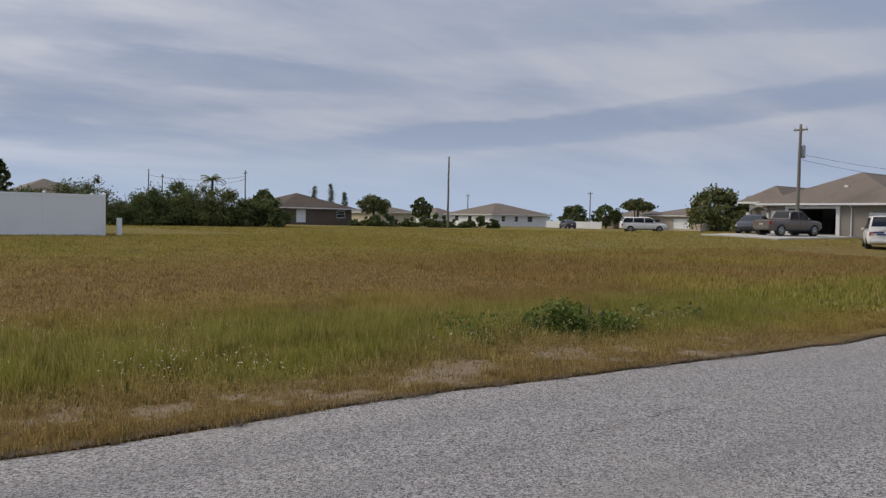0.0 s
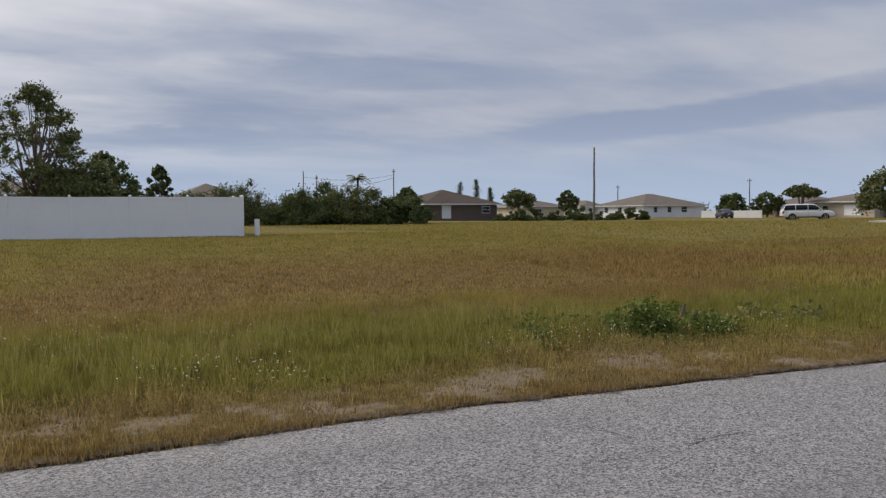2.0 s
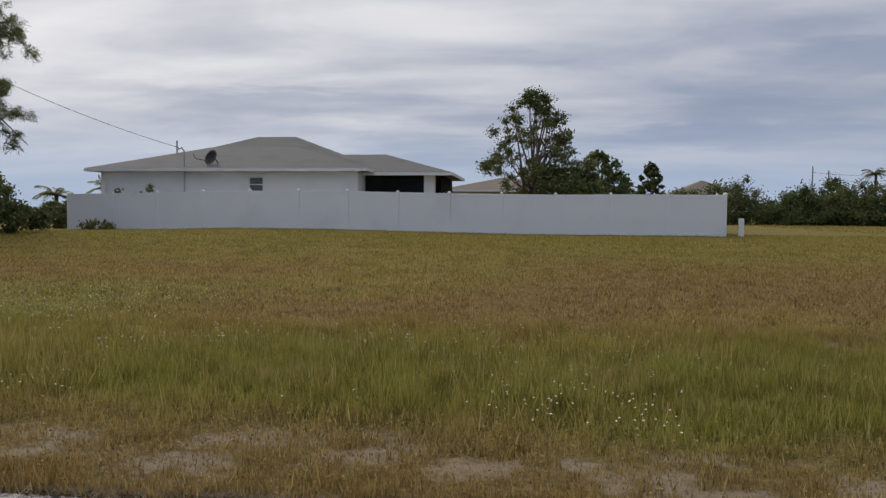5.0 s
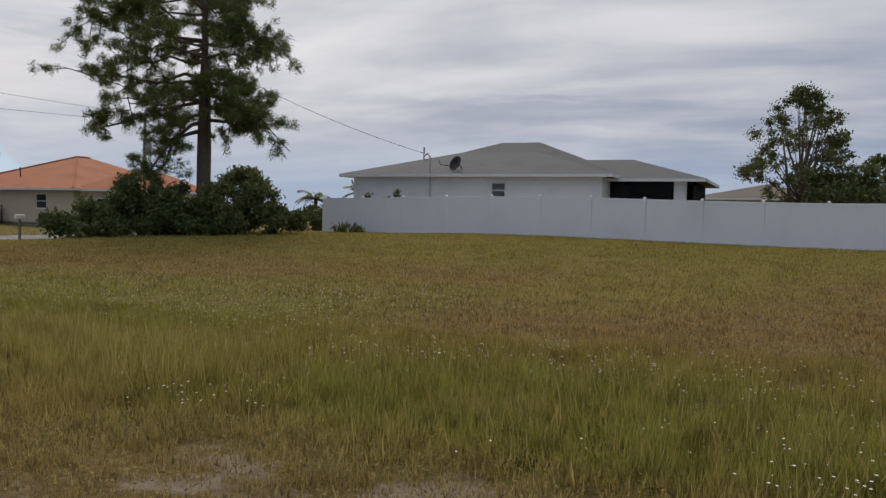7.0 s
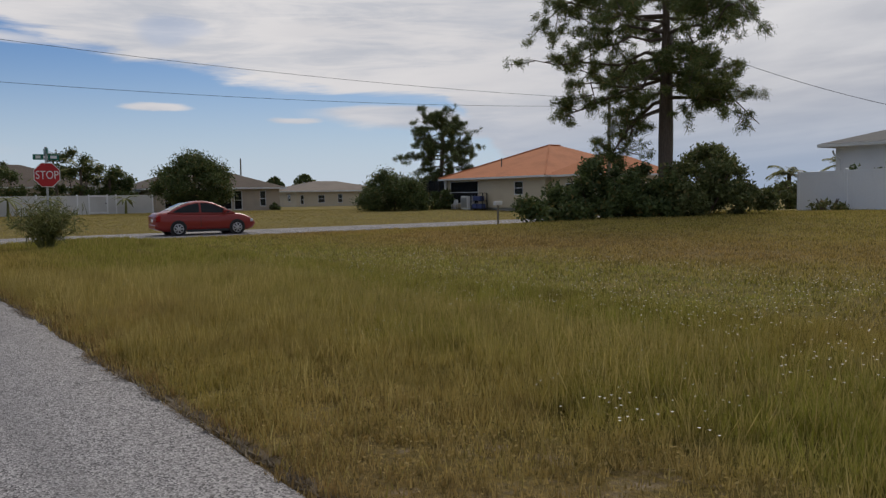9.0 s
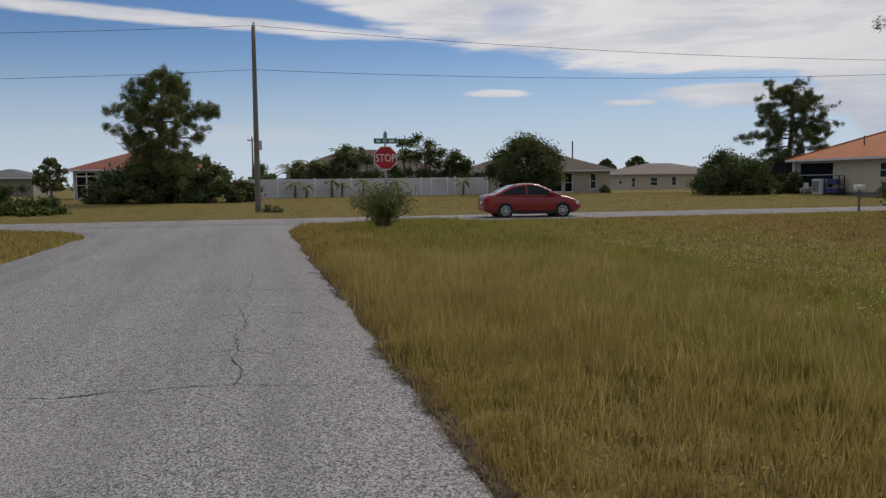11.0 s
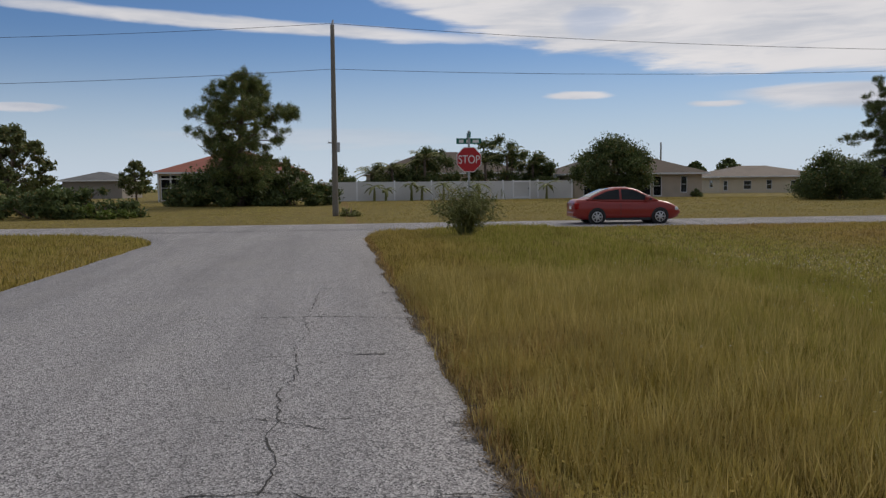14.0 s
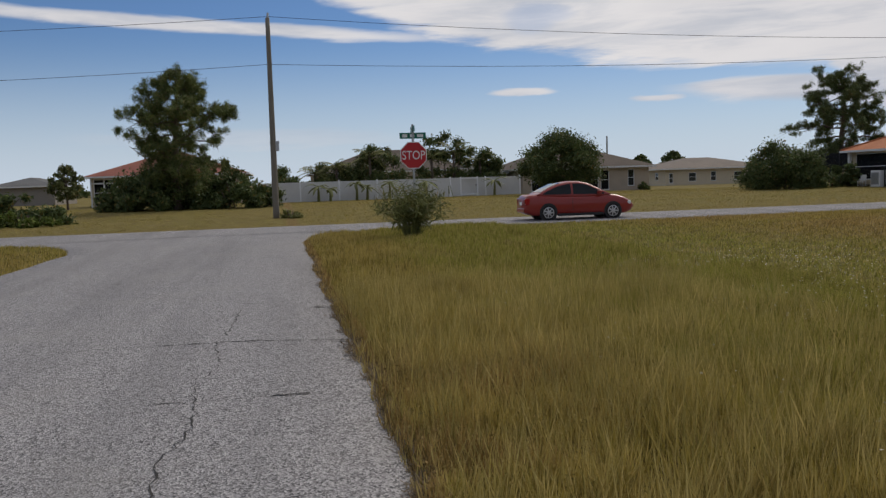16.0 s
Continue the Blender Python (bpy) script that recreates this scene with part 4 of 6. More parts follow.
# ---- poles and wires ----
def utility_pole(x, y, h, r=0.15, lean=(0, 0), arms=0, label="weathered grey wooden utility pole", z=None, can=False, arm=0.55):
    z = land1(x, y) if z is None else z
    p = base("utility_pole", pose(x, y, z), label, "utility pole", "utility poles")
    n = 12
    pts = [(lean[0] * k / n + 0.02 * math.sin(k * 1.3), lean[1] * k / n, -0.5 + (h + 0.5) * k / n) for k in range(n + 1)]
    part("pole", tubem(pts, [r * (1 - 0.38 * k / n) for k in range(n + 1)], 12), M["pole"], p, smooth=True)
    tx, ty = lean
    for k in range(arms):
        part("crossarm", boxm(tx - 0.06, ty - arm, h - 0.5 - k * 0.8, tx + 0.06, ty + arm, h - 0.38 - k * 0.8), M["pole"], p)
        for q in (-arm * 0.85, arm * 0.85):
            part("insulator", tubem([(tx, ty + q, h - 0.38 - k * 0.8), (tx, ty + q, h - 0.22 - k * 0.8)], [0.05, 0.035], 8), M["galv"], p)
    if can:
        part("transformer", tubem([(tx + 0.35, ty, h - 2.6), (tx + 0.35, ty, h - 2.5), (tx + 0.35, ty, h - 1.7), (tx + 0.35, ty, h - 1.6)], [0.2, 0.24, 0.24, 0.16], 14), M["galv"], p)
    return p


def wire(a, b, sag, r=0.012, label="thin black overhead cable between poles"):
    n = 18
    a, b = Vector(a), Vector(b)
    pts = [a.lerp(b, k / n) + Vector((0, 0, -4 * sag * (k / n) * (1 - k / n))) for k in range(n + 1)]
    return tagged(link("cable", tubem(pts, [r] * (n + 1), 5), M["wire"]), label, "cable", "overhead cables")


p4 = utility_pole(-45.8, 4.85, 10.0, 0.17, (0.1, 0.02), 0, "tall weathered wooden utility pole beside the cross street")
part("pole_cap", tubem([(0.1, 0.02, 9.95), (0.1, 0.05, 10.25)], [0.06, 0.05], 8), M["galv"], p4)
part("meter_box", boxm(-0.10, 0.12, 3.4, 0.12, 0.30, 3.9, bevel=0.01), M["galv"], p4)
utility_pole(-41.0, 50.0, 8.3, 0.16, (0, 0), 0, "weathered utility pole with transformer behind the pine", can=True)
utility_pole(62.0, 32.75, 8.7, 0.16, (0.05, -0.05), 1, "wooden utility pole with transformer by the driveway", can=True)
utility_pole(68.3, 83.65, 9.4, 0.16, (0.1, 0.1), 0, "lone bare wooden pole standing in the field")
for x, y, h, a in ((46, 132, 8.2, 0), (51.5, 141, 8.0, 1), (60, 126.5, 8.6, 1), (110.6, 129, 6.5, 1), (120.8, 105, 7.0, 1), (-94.1, 42.7, 6.1, 0), (-130.0, -44.0, 6.5, 1), (-101.5, 4.7, 7.0, 1)):
    utility_pole(x, y, h, 0.13, (0, 0), a, "distant wooden utility pole")
for z, s, e in ((10.1, 0.5, 8.5), (7.75, 0.5, 8.0)):
    wire((-45.7, 4.88, z), (-41.0, 50.0, e), s)
    wire((-45.7, 4.88, z), (-50.0, -40.0, z - 0.5), s)
utility_pole(-25.2, 37.4, 9.0, 0.14, (0, 0), 0, "weathered utility pole half hidden beside the big pine")
wire((-25.2, 37.4, 9.3), (-15.9, 44.0, 4.95), 0.35)
wire((-25.2, 37.4, 9.2), (-41.0, 50.0, 8.2), 0.4)
wire((62.0, 32.7, 6.7), (78.0, 24.0, 5.0), 0.4)
wire((62.0, 32.7, 7.1), (84.0, 20.0, 5.2), 0.5)
wire((46, 132, 7.8), (60, 126.5, 8.1), 0.7, 0.02)
wire((51.5, 141, 7.2), (60, 126.5, 7.6), 0.9, 0.02)

# ---- stop sign with street-name blades ----
S = base("stop_sign", pose(-26.5, 8.9, land1(-26.5, 8.9)), "red octagonal stop sign with green street blades on steel post", "stop sign")
part("post", boxm(-0.03, -0.03, -0.4, 0.03, 0.03, 3.3, bevel=0.004), M["galv"], S)


def octagon(r, t, x):
    bm = bmesh.new()
    vs = [bm.verts.new((x, r * math.cos(math.pi / 8 + k * math.pi / 4), r * math.sin(math.pi / 8 + k * math.pi / 4))) for k in range(8)]
    f = bm.faces.new(vs)
    e = bmesh.ops.extrude_face_region(bm, geom=[f])
    bmesh.ops.translate(bm, vec=(t, 0, 0), verts=[v for v in e["geom"] if isinstance(v, bmesh.types.BMVert)])
    bmesh.ops.recalc_face_normals(bm, faces=bm.faces)
    return bm


plate = part("sign_plate", octagon(0.412, 0.004, 0.035), M["sign_white"], S)
plate.location.z = 2.42
face = part("red_face", octagon(0.388, 0.003, 0.0395), M["sign_red"], plate)
txt = bpy.data.curves.new("lettering", "FONT")
txt.body, txt.size, txt.align_x, txt.align_y, txt.extrude = "STOP", 0.36, "CENTER", "CENTER", 0.001
word = new("lettering", txt)
word.parent = plate
word.matrix_basis = Matrix.Translation((0.0455, 0, -0.01)) @ pose(0, 0, 0, 90, 0, 90) @ Matrix.Diagonal((0.78, 1.0, 1.0, 1.0))
txt.materials.append(M["sign_white"])
for z, turn, w in ((2.98, 0, 0.38), (3.16, 90, 0.36)):
    bl = part("street_blade", boxm(-0.004, -w, -0.085, 0.004, w, 0.085, bevel=0.003), M["sign_green"], S, "green street-name blade")
    bl.matrix_basis = pose(0.0, 0, z, 0, 0, turn)
    for k, (a, b) in enumerate(((-0.30, -0.16), (-0.08, 0.05), (0.12, 0.31))):
        part("bar", boxm(0.0045, a * w / 0.38, -0.045, 0.0065, b * w / 0.38, 0.045), M["sign_white"], bl)

# ---- vehicles ----
def loft(stations, name, mat, parent, smoothed=True, label="", mirror=True):
    """stations: (x, [(y, z), ...]) half outlines from the bottom middle to the top middle, mirrored."""
    bm = bmesh.new()
    rings = []
    for x, pts in stations:
        half = [(y, z) for y, z in pts]
        ring = half + [(-y, z) for y, z in reversed(half) if y > 1e-4]
        rings.append([bm.verts.new((x, y, z)) for y, z in ring])
    for a, b in zip(rings, rings[1:]):
        for k in range(len(a)):
            bm.faces.new((a[k], a[(k + 1) % len(a)], b[(k + 1) % len(a)], b[k]))
    bm.faces.new(rings[0])
    bm.faces.new(rings[-1][::-1])
    bmesh.ops.recalc_face_normals(bm, faces=bm.faces)
    ob = part(name, bm, mat, parent, label, smoothed)
    return ob


def wheel(parent, x, y, r, w, out, mat="alloy"):
    wh = part("wheel", tubem([(0, -w * 0.5, 0), (0, -w * 0.42, 0), (0, w * 0.42, 0), (0, w * 0.5, 0)], [r * 0.9, r, r, r * 0.9], 28), M["rubber"], parent, smooth=False)
    wh.location = (x, y, r)
    bm = tubem([(0, out * w * 0.36, 0), (0, out * (w * 0.5 + 0.006), 0)], [r * 0.66, r * 0.66], 24)
    rim = part("rim_well", bm, M["black_plastic"], wh)
    bm = bmesh.new()
    n = 28
    for k in range(n):
        a0, a1 = 2 * math.pi * k / n, 2 * math.pi * (k + 1) / n
        vs = [bm.verts.new((q * math.cos(a), out * yy, q * math.sin(a))) for a in (a0, a1) for q, yy in ((r * 0.60, w * 0.5 + 0.012), (r * 0.70, w * 0.5 + 0.010))]
        bm.faces.new((vs[0], vs[1], vs[3], vs[2]))
    for k in range(7):
        a = 2 * math.pi * k / 7
        c, s = math.cos(a), math.sin(a)
        vs = [bm.verts.new((u * c - v * s, out * yy, u * s + v * c)) for u, v, yy in ((0.0, -0.03, w * 0.5 + 0.03), (r * 0.64, -0.022, w * 0.5 + 0.014), (r * 0.64, 0.022, w * 0.5 + 0.014), (0.0, 0.03, w * 0.5 + 0.03))]
        bm.faces.new(vs)
    part("rim", bm, M[mat], wh)
    return wh


def prism(pts, y0, y1, lean=0.0, top=1.0):
    """A side outline of (x, z) points drawn out from y0 to y1."""
    bm = bmesh.new()
    a = [bm.verts.new((x, y0, z)) for x, z in pts]
    b = [bm.verts.new((x, y1, z)) for x, z in pts]
    bm.faces.new(a)
    bm.faces.new(b[::-1])
    for k in range(len(pts)):
        j = (k + 1) % len(pts)
        bm.faces.new((a[k], b[k], b[j], a[j]))
    bmesh.ops.recalc_face_normals(bm, faces=bm.faces)
    return bm


def curve_through(pts, blur=0.10):
    """A softly rounded line through (x, z) points, as a function of x."""
    px, pz = [p[0] for p in pts], [p[1] for p in pts]

    def at(x):
        return float(sum(np.interp(x + d * blur, px, pz) * w for d, w in ((-1, 1), (-0.5, 2), (0, 3), (0.5, 2), (1, 1))) / 9)
    return at


def car(m, paint, L, W, deck_pts, roof_pts, wheels, label, category, r=0.30, sill=0.2, bed=None, doors=2, group="parked vehicles"):
    """deck_pts: the shoulder line from tail to nose; roof_pts: the cabin's line over it; the nose points to +x, the origin is under the middle."""
    c = base(category.replace(" ", "_"), m, label, category, group)
    hw = W / 2
    deck, roof = curve_through(deck_pts, 0.08), curve_through(roof_pts, 0.10)
    top_z = max(p[1] for p in roof_pts)
    rb, fb = roof_pts[0][0], roof_pts[-1][0]
    st = []
    for x in np.linspace(-L / 2, L / 2, 45):
        u = abs(x) / (L / 2)
        plan = hw * (1 - 0.20 * max(0.0, u - 0.70) ** 2 / 0.09)
        t, b = deck(x), sill + 0.12 * max(0.0, u - 0.84) / 0.16
        if u > 0.985:
            b, t = b + 0.08, t - 0.05
        h = t - b
        st.append((float(x), [(0, b), (plan * 0.84, b), (plan * 0.945, b + 0.05), (plan * 0.985, b + h * 0.22), (plan, b + h * 0.50), (plan * 0.99, t - h * 0.26),
                              (plan * 0.965, t - h * 0.12), (plan * 0.90, t - 0.02), (plan * 0.72, t + 0.008), (0, t + 0.022)]))
    body = loft(st, "body", M[paint], c)

    def half(x, f):
        """Half width of the cabin at a share f of its height there."""
        k = min(1.0, max(0.0, (roof(x) - deck(x)) / (top_z - deck(x))))
        return hw * (0.935 - 0.21 * k * f ** 1.3)
    cs = []
    for x in np.linspace(rb, fb, 37):
        b, z = deck(x), max(roof(x), deck(x) + 0.004)
        h = z - b
        cs.append((float(x), [(0, b - 0.05), (hw * 0.93, b - 0.05), (half(x, 0), b - 0.005), (half(x, 0.5), b + h * 0.5), (half(x, 0.88), b + h * 0.88),
                              (half(x, 1) * 0.93, b + h * 0.975), (half(x, 1) * 0.60, z + 0.004), (0, z + 0.012)]))
    cab = loft(cs, "cabin", M[paint], c)
    span = [x for x in np.linspace(rb, fb, 200) if roof(x) - deck(x) > 0.24 * (top_z - deck(x))]
    x0, x1 = span[0], span[-1]
    cuts = np.linspace(x0, x1, doors + 1)
    cuts[1:-1] -= 0.06
    for sgn in (-1, 1):
        for k in range(doors):
            bm = bmesh.new()
            a, e = cuts[k] + (0.04 if k else 0.02), cuts[k + 1] - (0.04 if k < doors - 1 else 0.02)
            prev = None
            for x in np.linspace(a, e, 9):
                b, h = deck(x), roof(x) - deck(x)
                f1 = max(0.12, min(0.86, 1 - 0.085 / max(h, 0.1)))
                pts = [(float(x), sgn * (half(x, f) + 0.009), b + h * f) for f in (0.09, 0.09 + (f1 - 0.09) * 0.5, f1)]
                row = [bm.verts.new(p) for p in pts]
                if prev:
                    for j in range(2):
                        bm.faces.new((prev[j], row[j], row[j + 1], prev[j + 1]))
                prev = row
            bmesh.ops.solidify(bm, geom=bm.faces[:], thickness=0.006)
            part("side_window", bm, M["car_glass"], cab)
            xm = cuts[k]
            if k:
                part("door_seam", boxm(xm - 0.006, sgn * hw * 0.992 - 0.012, sill + 0.15, xm + 0.006, sgn * hw * 0.992 + 0.004, deck(xm) - 0.10), M["black_plastic"], body)
            part("door_handle", boxm(a + 0.08, sgn * hw * 0.985 - 0.012, deck(a) - 0.17, a + 0.26, sgn * hw * 0.985 + 0.018, deck(a) - 0.135, bevel=0.006), M[paint], body)
        mx = x1 - 0.22
        part("wing_mirror", boxm(mx - 0.09, sgn * (hw + 0.03) - 0.10, deck(mx) + 0.02, mx + 0.07, sgn * (hw + 0.03) + 0.08, deck(mx) + 0.16, bevel=0.04), M[paint], c)
        nz = deck(L / 2 - 0.22)
        part("headlight", boxm(L / 2 - 0.46, sgn * hw * 0.70 - 0.18, nz - 0.22, L / 2 - 0.10, sgn * hw * 0.70 + 0.15, nz - 0.07, bevel=0.05), M["lamp_clear"], body)
        tz = deck(-L / 2 + 0.1)
        part("tail_light", boxm(-L / 2 + 0.0, sgn * hw * 0.70 - 0.16, tz - 0.34, -L / 2 + 0.24, sgn * hw * 0.70 + 0.14, tz - 0.08, bevel=0.04), M["lamp_red"], body)
        part("rocker_trim", boxm(wheels[0] + r * 1.2, sgn * hw * 0.955 - 0.03, sill - 0.03, wheels[1] - r * 1.2, sgn * hw * 0.955 + 0.02, sill + 0.07, bevel=0.012), M["black_plastic"], body)
    for nm, xs in (("rear_windscreen", [x for x in np.linspace(rb, x1, 120) if 0.16 < (roof(x) - deck(x)) / (top_z - deck(x)) < 0.88 and x < (rb + fb) / 2]),
                   ("windscreen", [x for x in np.linspace(x0, fb, 120) if 0.12 < (roof(x) - deck(x)) / (top_z - deck(x)) < 0.88 and x > (rb + fb) / 2])):
        if len(xs) < 2:
            continue
        bm = bmesh.new()
        prev = None
        for x in np.linspace(xs[0], xs[-1], 8):
            w = half(x, 1) * 0.86
            row = [bm.verts.new((float(x), w * q, roof(x) + 0.022 - 0.010 * abs(q))) for q in (-1, -0.6, 0, 0.6, 1)]
            if prev:
                for j in range(4):
                    bm.faces.new((prev[j], row[j], row[j + 1], prev[j + 1]))
            prev = row
        bmesh.ops.recalc_face_normals(bm, faces=bm.faces)
        bmesh.ops.solidify(bm, geom=bm.faces[:], thickness=0.008)
        part(nm, bm, M["car_glass"], cab)
    part("front_bumper_grille", boxm(L / 2 - 0.10, -hw * 0.55, sill + 0.10, L / 2 + 0.004, hw * 0.55, sill + 0.27, bevel=0.02), M["black_plastic"], body)
    part("rear_bumper", boxm(-L / 2 - 0.03, -hw * 0.74, sill + 0.12, -L / 2 + 0.12, hw * 0.74, sill + 0.30, bevel=0.04), M[paint], body)
    part("number_plate", boxm(-L / 2 - 0.012, -0.16, sill + 0.40, -L / 2 + 0.02, 0.16, sill + 0.52), M["sign_white"], body)
    for x in wheels:
        for sgn in (-1, 1):
            part("wheel_arch", tubem([(x, sgn * (hw - 0.30), r + 0.02), (x, sgn * (hw + 0.005), r + 0.02)], [r * 1.14, r * 1.14], 28), M["black_plastic"], body)
            wheel(c, x, sgn * (hw - 0.095), r, 0.21, sgn)
    if bed:
        b0, b1 = bed
        part("bed_well", boxm(b0, -hw * 0.8, deck(b0) - 0.05, b1, hw * 0.8, deck(b0) + 0.030), M["black_plastic"], body)
        part("tailgate", boxm(-L / 2 - 0.012, -hw * 0.8, deck(b0) - 0.48, -L / 2 + 0.03, hw * 0.8, deck(b0) - 0.04, bevel=0.01), M[paint], body)
    return c


SALOON_DECK = [(-2.12, 0.86), (-2.0, 0.97), (-1.62, 0.99), (-0.9, 0.94), (0.3, 0.91), (1.15, 0.94), (1.5, 0.89), (1.85, 0.77), (2.05, 0.65), (2.12, 0.56)]
SALOON_ROOF = [(-1.66, 0.98), (-1.25, 1.20), (-0.85, 1.37), (-0.4, 1.455), (0.0, 1.46), (0.3, 1.40), (0.72, 1.20), (1.20, 0.94)]
TRUCK_DECK = [(-2.65, 1.08), (-2.55, 1.13), (1.3, 1.13), (2.3, 1.08), (2.55, 0.98), (2.65, 0.80)]


def stretch(pts, f):
    return [(x * f, z) for x, z in pts]


car(pose(-33.5, 16.3, 0.0, 0, 0, 86), "car_red", 4.24, 1.70, SALOON_DECK, SALOON_ROOF, (-1.24, 1.27), "red four-door saloon parked on the cross street", "car", 0.30, 0.19)
car(pose(58.3, 31.5, land1(58.3, 31.5) + 0.1, 0, 0, -14), "car_bronze", 5.3, 1.95, TRUCK_DECK, [(-0.75, 1.14), (-0.62, 1.62), (-0.45, 1.82), (0.5, 1.86), (0.85, 1.72), (1.40, 1.14)],
    (-1.65, 1.70), "bronze pickup truck with open bed parked on driveway", "pickup truck", 0.38, 0.36, bed=(-2.5, -0.9))
car(pose(59.6, 35.0, land1(59.6, 35.0) + 0.1, 0, 0, 196), "car_navy", 4.5, 1.80, stretch(SALOON_DECK, 1.062), stretch(SALOON_ROOF, 1.05), (-1.32, 1.36), "dark blue saloon parked beside a pickup", "car", 0.32, 0.19)
car(pose(82.6, 63.2, land1(82.6, 63.2), 0, 0, -40), "car_white", 5.6, 1.95, stretch(TRUCK_DECK, 1.057), [(-2.70, 1.14), (-2.58, 1.66), (-2.38, 1.82), (0.5, 1.88), (0.9, 1.72), (1.5, 1.14)],
    (-1.75, 1.75), "white utility vehicle parked beyond the grass", "car", 0.37, 0.36, doors=3)
VAN = car(pose(51.7, 22.0, land1(51.7, 22.0), 0, 0, 27), "car_white", 4.7, 1.80, [(-2.35, 1.0), (-2.28, 1.06), (1.7, 1.06), (2.15, 0.95), (2.3, 0.82), (2.35, 0.62)],
          [(-2.33, 1.07), (-2.28, 1.70), (-2.14, 1.92), (0.7, 1.97), (1.2, 1.68), (1.85, 1.06)], (-1.5, 1.45), "white work van with roof rack standing on the verge", "van", 0.33, 0.25, doors=3)
for x in (-1.7, 0.2):
    part("roof_rack", boxm(x - 0.03, -0.68, 1.98, x + 0.03, 0.68, 2.10, bevel=0.01), M["galv"], VAN)
for y in (-0.62, 0.62):
    part("roof_rack", boxm(-1.9, y - 0.02, 2.10, 0.5, y + 0.02, 2.14), M["galv"], VAN)
for y0, y1, z in ((-0.62, -0.08, 0.92), (0.02, 0.60, 0.92), (-0.5, 0.4, 0.80)):
    part("lettering_bar", boxm(-2.385, y0, z, -2.352, y1, z + 0.08), M["blue"], VAN)
car(pose(101, 92.5, land1(101, 92.5), 0, 0, 60), "car_navy", 4.5, 1.8, stretch(SALOON_DECK, 1.062), stretch(SALOON_ROOF, 1.05), (-1.32, 1.36), "dark car parked far off by a white fence", "car", 0.31, 0.19)

# small marker post at the end of the tall fence, and a stub post by the shrubs
tagged(link("marker_post", boxm(-0.10, -0.10, -0.3, 0.10, 0.10, 0.80, bevel=0.02), M["vinyl"]), "short white square marker post by the fence end", "post").matrix_basis = pose(11.9, 37.9, land1(11.9, 37.9))
MB = base("mailbox", pose(-30.6, 30.6, land1(-30.6, 30.6)), "small pale mailbox on a thin post by the shrubs", "mailbox")
part("post", boxm(-0.04, -0.04, -0.3, 0.04, 0.04, 1.0), M["pole"], MB)
part("mailbox_body", boxm(-0.10, -0.24, 1.0, 0.10, 0.24, 1.22, bevel=0.04), M["trim"], MB)


# ---- plants ----
def leaves(centres, n, size, mat, name, parent, spread, flat=0.6, long=1.6):
    """Many small separate leaves scattered through soft lumps; centres: rows of x, y, z, radius."""
    c = np.asarray(centres, float)
    w = c[:, 3] ** 2.2
    pick = rng.choice(len(c), n, p=w / w.sum())
    d = rng.normal(size=(n, 3))
    d /= np.linalg.norm(d, axis=1)[:, None]
    rad = np.minimum(np.abs(rng.normal(0.0, 0.55, n)) + 0.30 * rng.random(n), 1.25)
    p = c[pick, :3] + d * (rad * c[pick, 3])[:, None] * np.array([1, 1, spread])
    u = rng.normal(size=(n, 3))
    u /= np.linalg.norm(u, axis=1)[:, None]
    v = np.cross(u, rng.normal(size=(n, 3)))
    v /= np.linalg.norm(v, axis=1)[:, None] + 1e-9
    s = size * (0.6 + 0.8 * rng.random(n))[:, None]
    a, b = u * s * long / 2, v * s / 2
    verts = np.stack([p - a, p + a * 0.2 + b * 1.15, p + a * 0.9 - b * 0.8], 1).reshape(-1, 3)
    idx = np.arange(n * 3).reshape(n, 3)
    return mesh_np(name, verts, idx, mat, None, parent)


def lumps(w, d, h, n, r, seed, z0=0.0):
    """Lumps that fill a rounded mound of that width, depth and height."""
    q = np.random.default_rng(seed)
    out = []
    for _ in range(n):
        a, t = q.random() * 2 * math.pi, q.random() ** 0.5
        x, y = t * math.cos(a) * w / 2, t * math.sin(a) * d / 2
        top = h * (1 - 0.55 * t ** 2.5) * (0.72 + 0.4 * q.random())
        z = z0 + q.random() ** 0.7 * max(top - r, r * 0.6)
        out.append((x, y, max(z, r * 0.35), r * (0.7 + 0.6 * q.random())))
    return out


def shrub(x, y, w, d, h, mat, n, size, label, seed, turn=0.0, category="shrub", stems=4, group="shrubs round the field", z0=0.0):
    s = base(category.replace(" ", "_"), pose(x, y, land1(x, y), 0, 0, turn), label, category, group)
    q = np.random.default_rng(seed)
    for k in range(stems):
        a, t = q.random() * 6.28, q.random() * 0.3
        ex, ey = math.cos(a) * w * 0.28, math.sin(a) * d * 0.28
        part("stem", tubem([(ex * 0.3, ey * 0.3, -0.1), (ex * 0.7, ey * 0.7, h * 0.3), (ex, ey, h * 0.65)], [0.06, 0.045, 0.02], 6), M["bark"], s)
    leaves(lumps(w, d, h, max(18, int(w * d * 2.2)), max(0.22, min(w, d, h) * 0.17), seed, z0), n, size, M[mat], "foliage", s, 0.85)
    return s


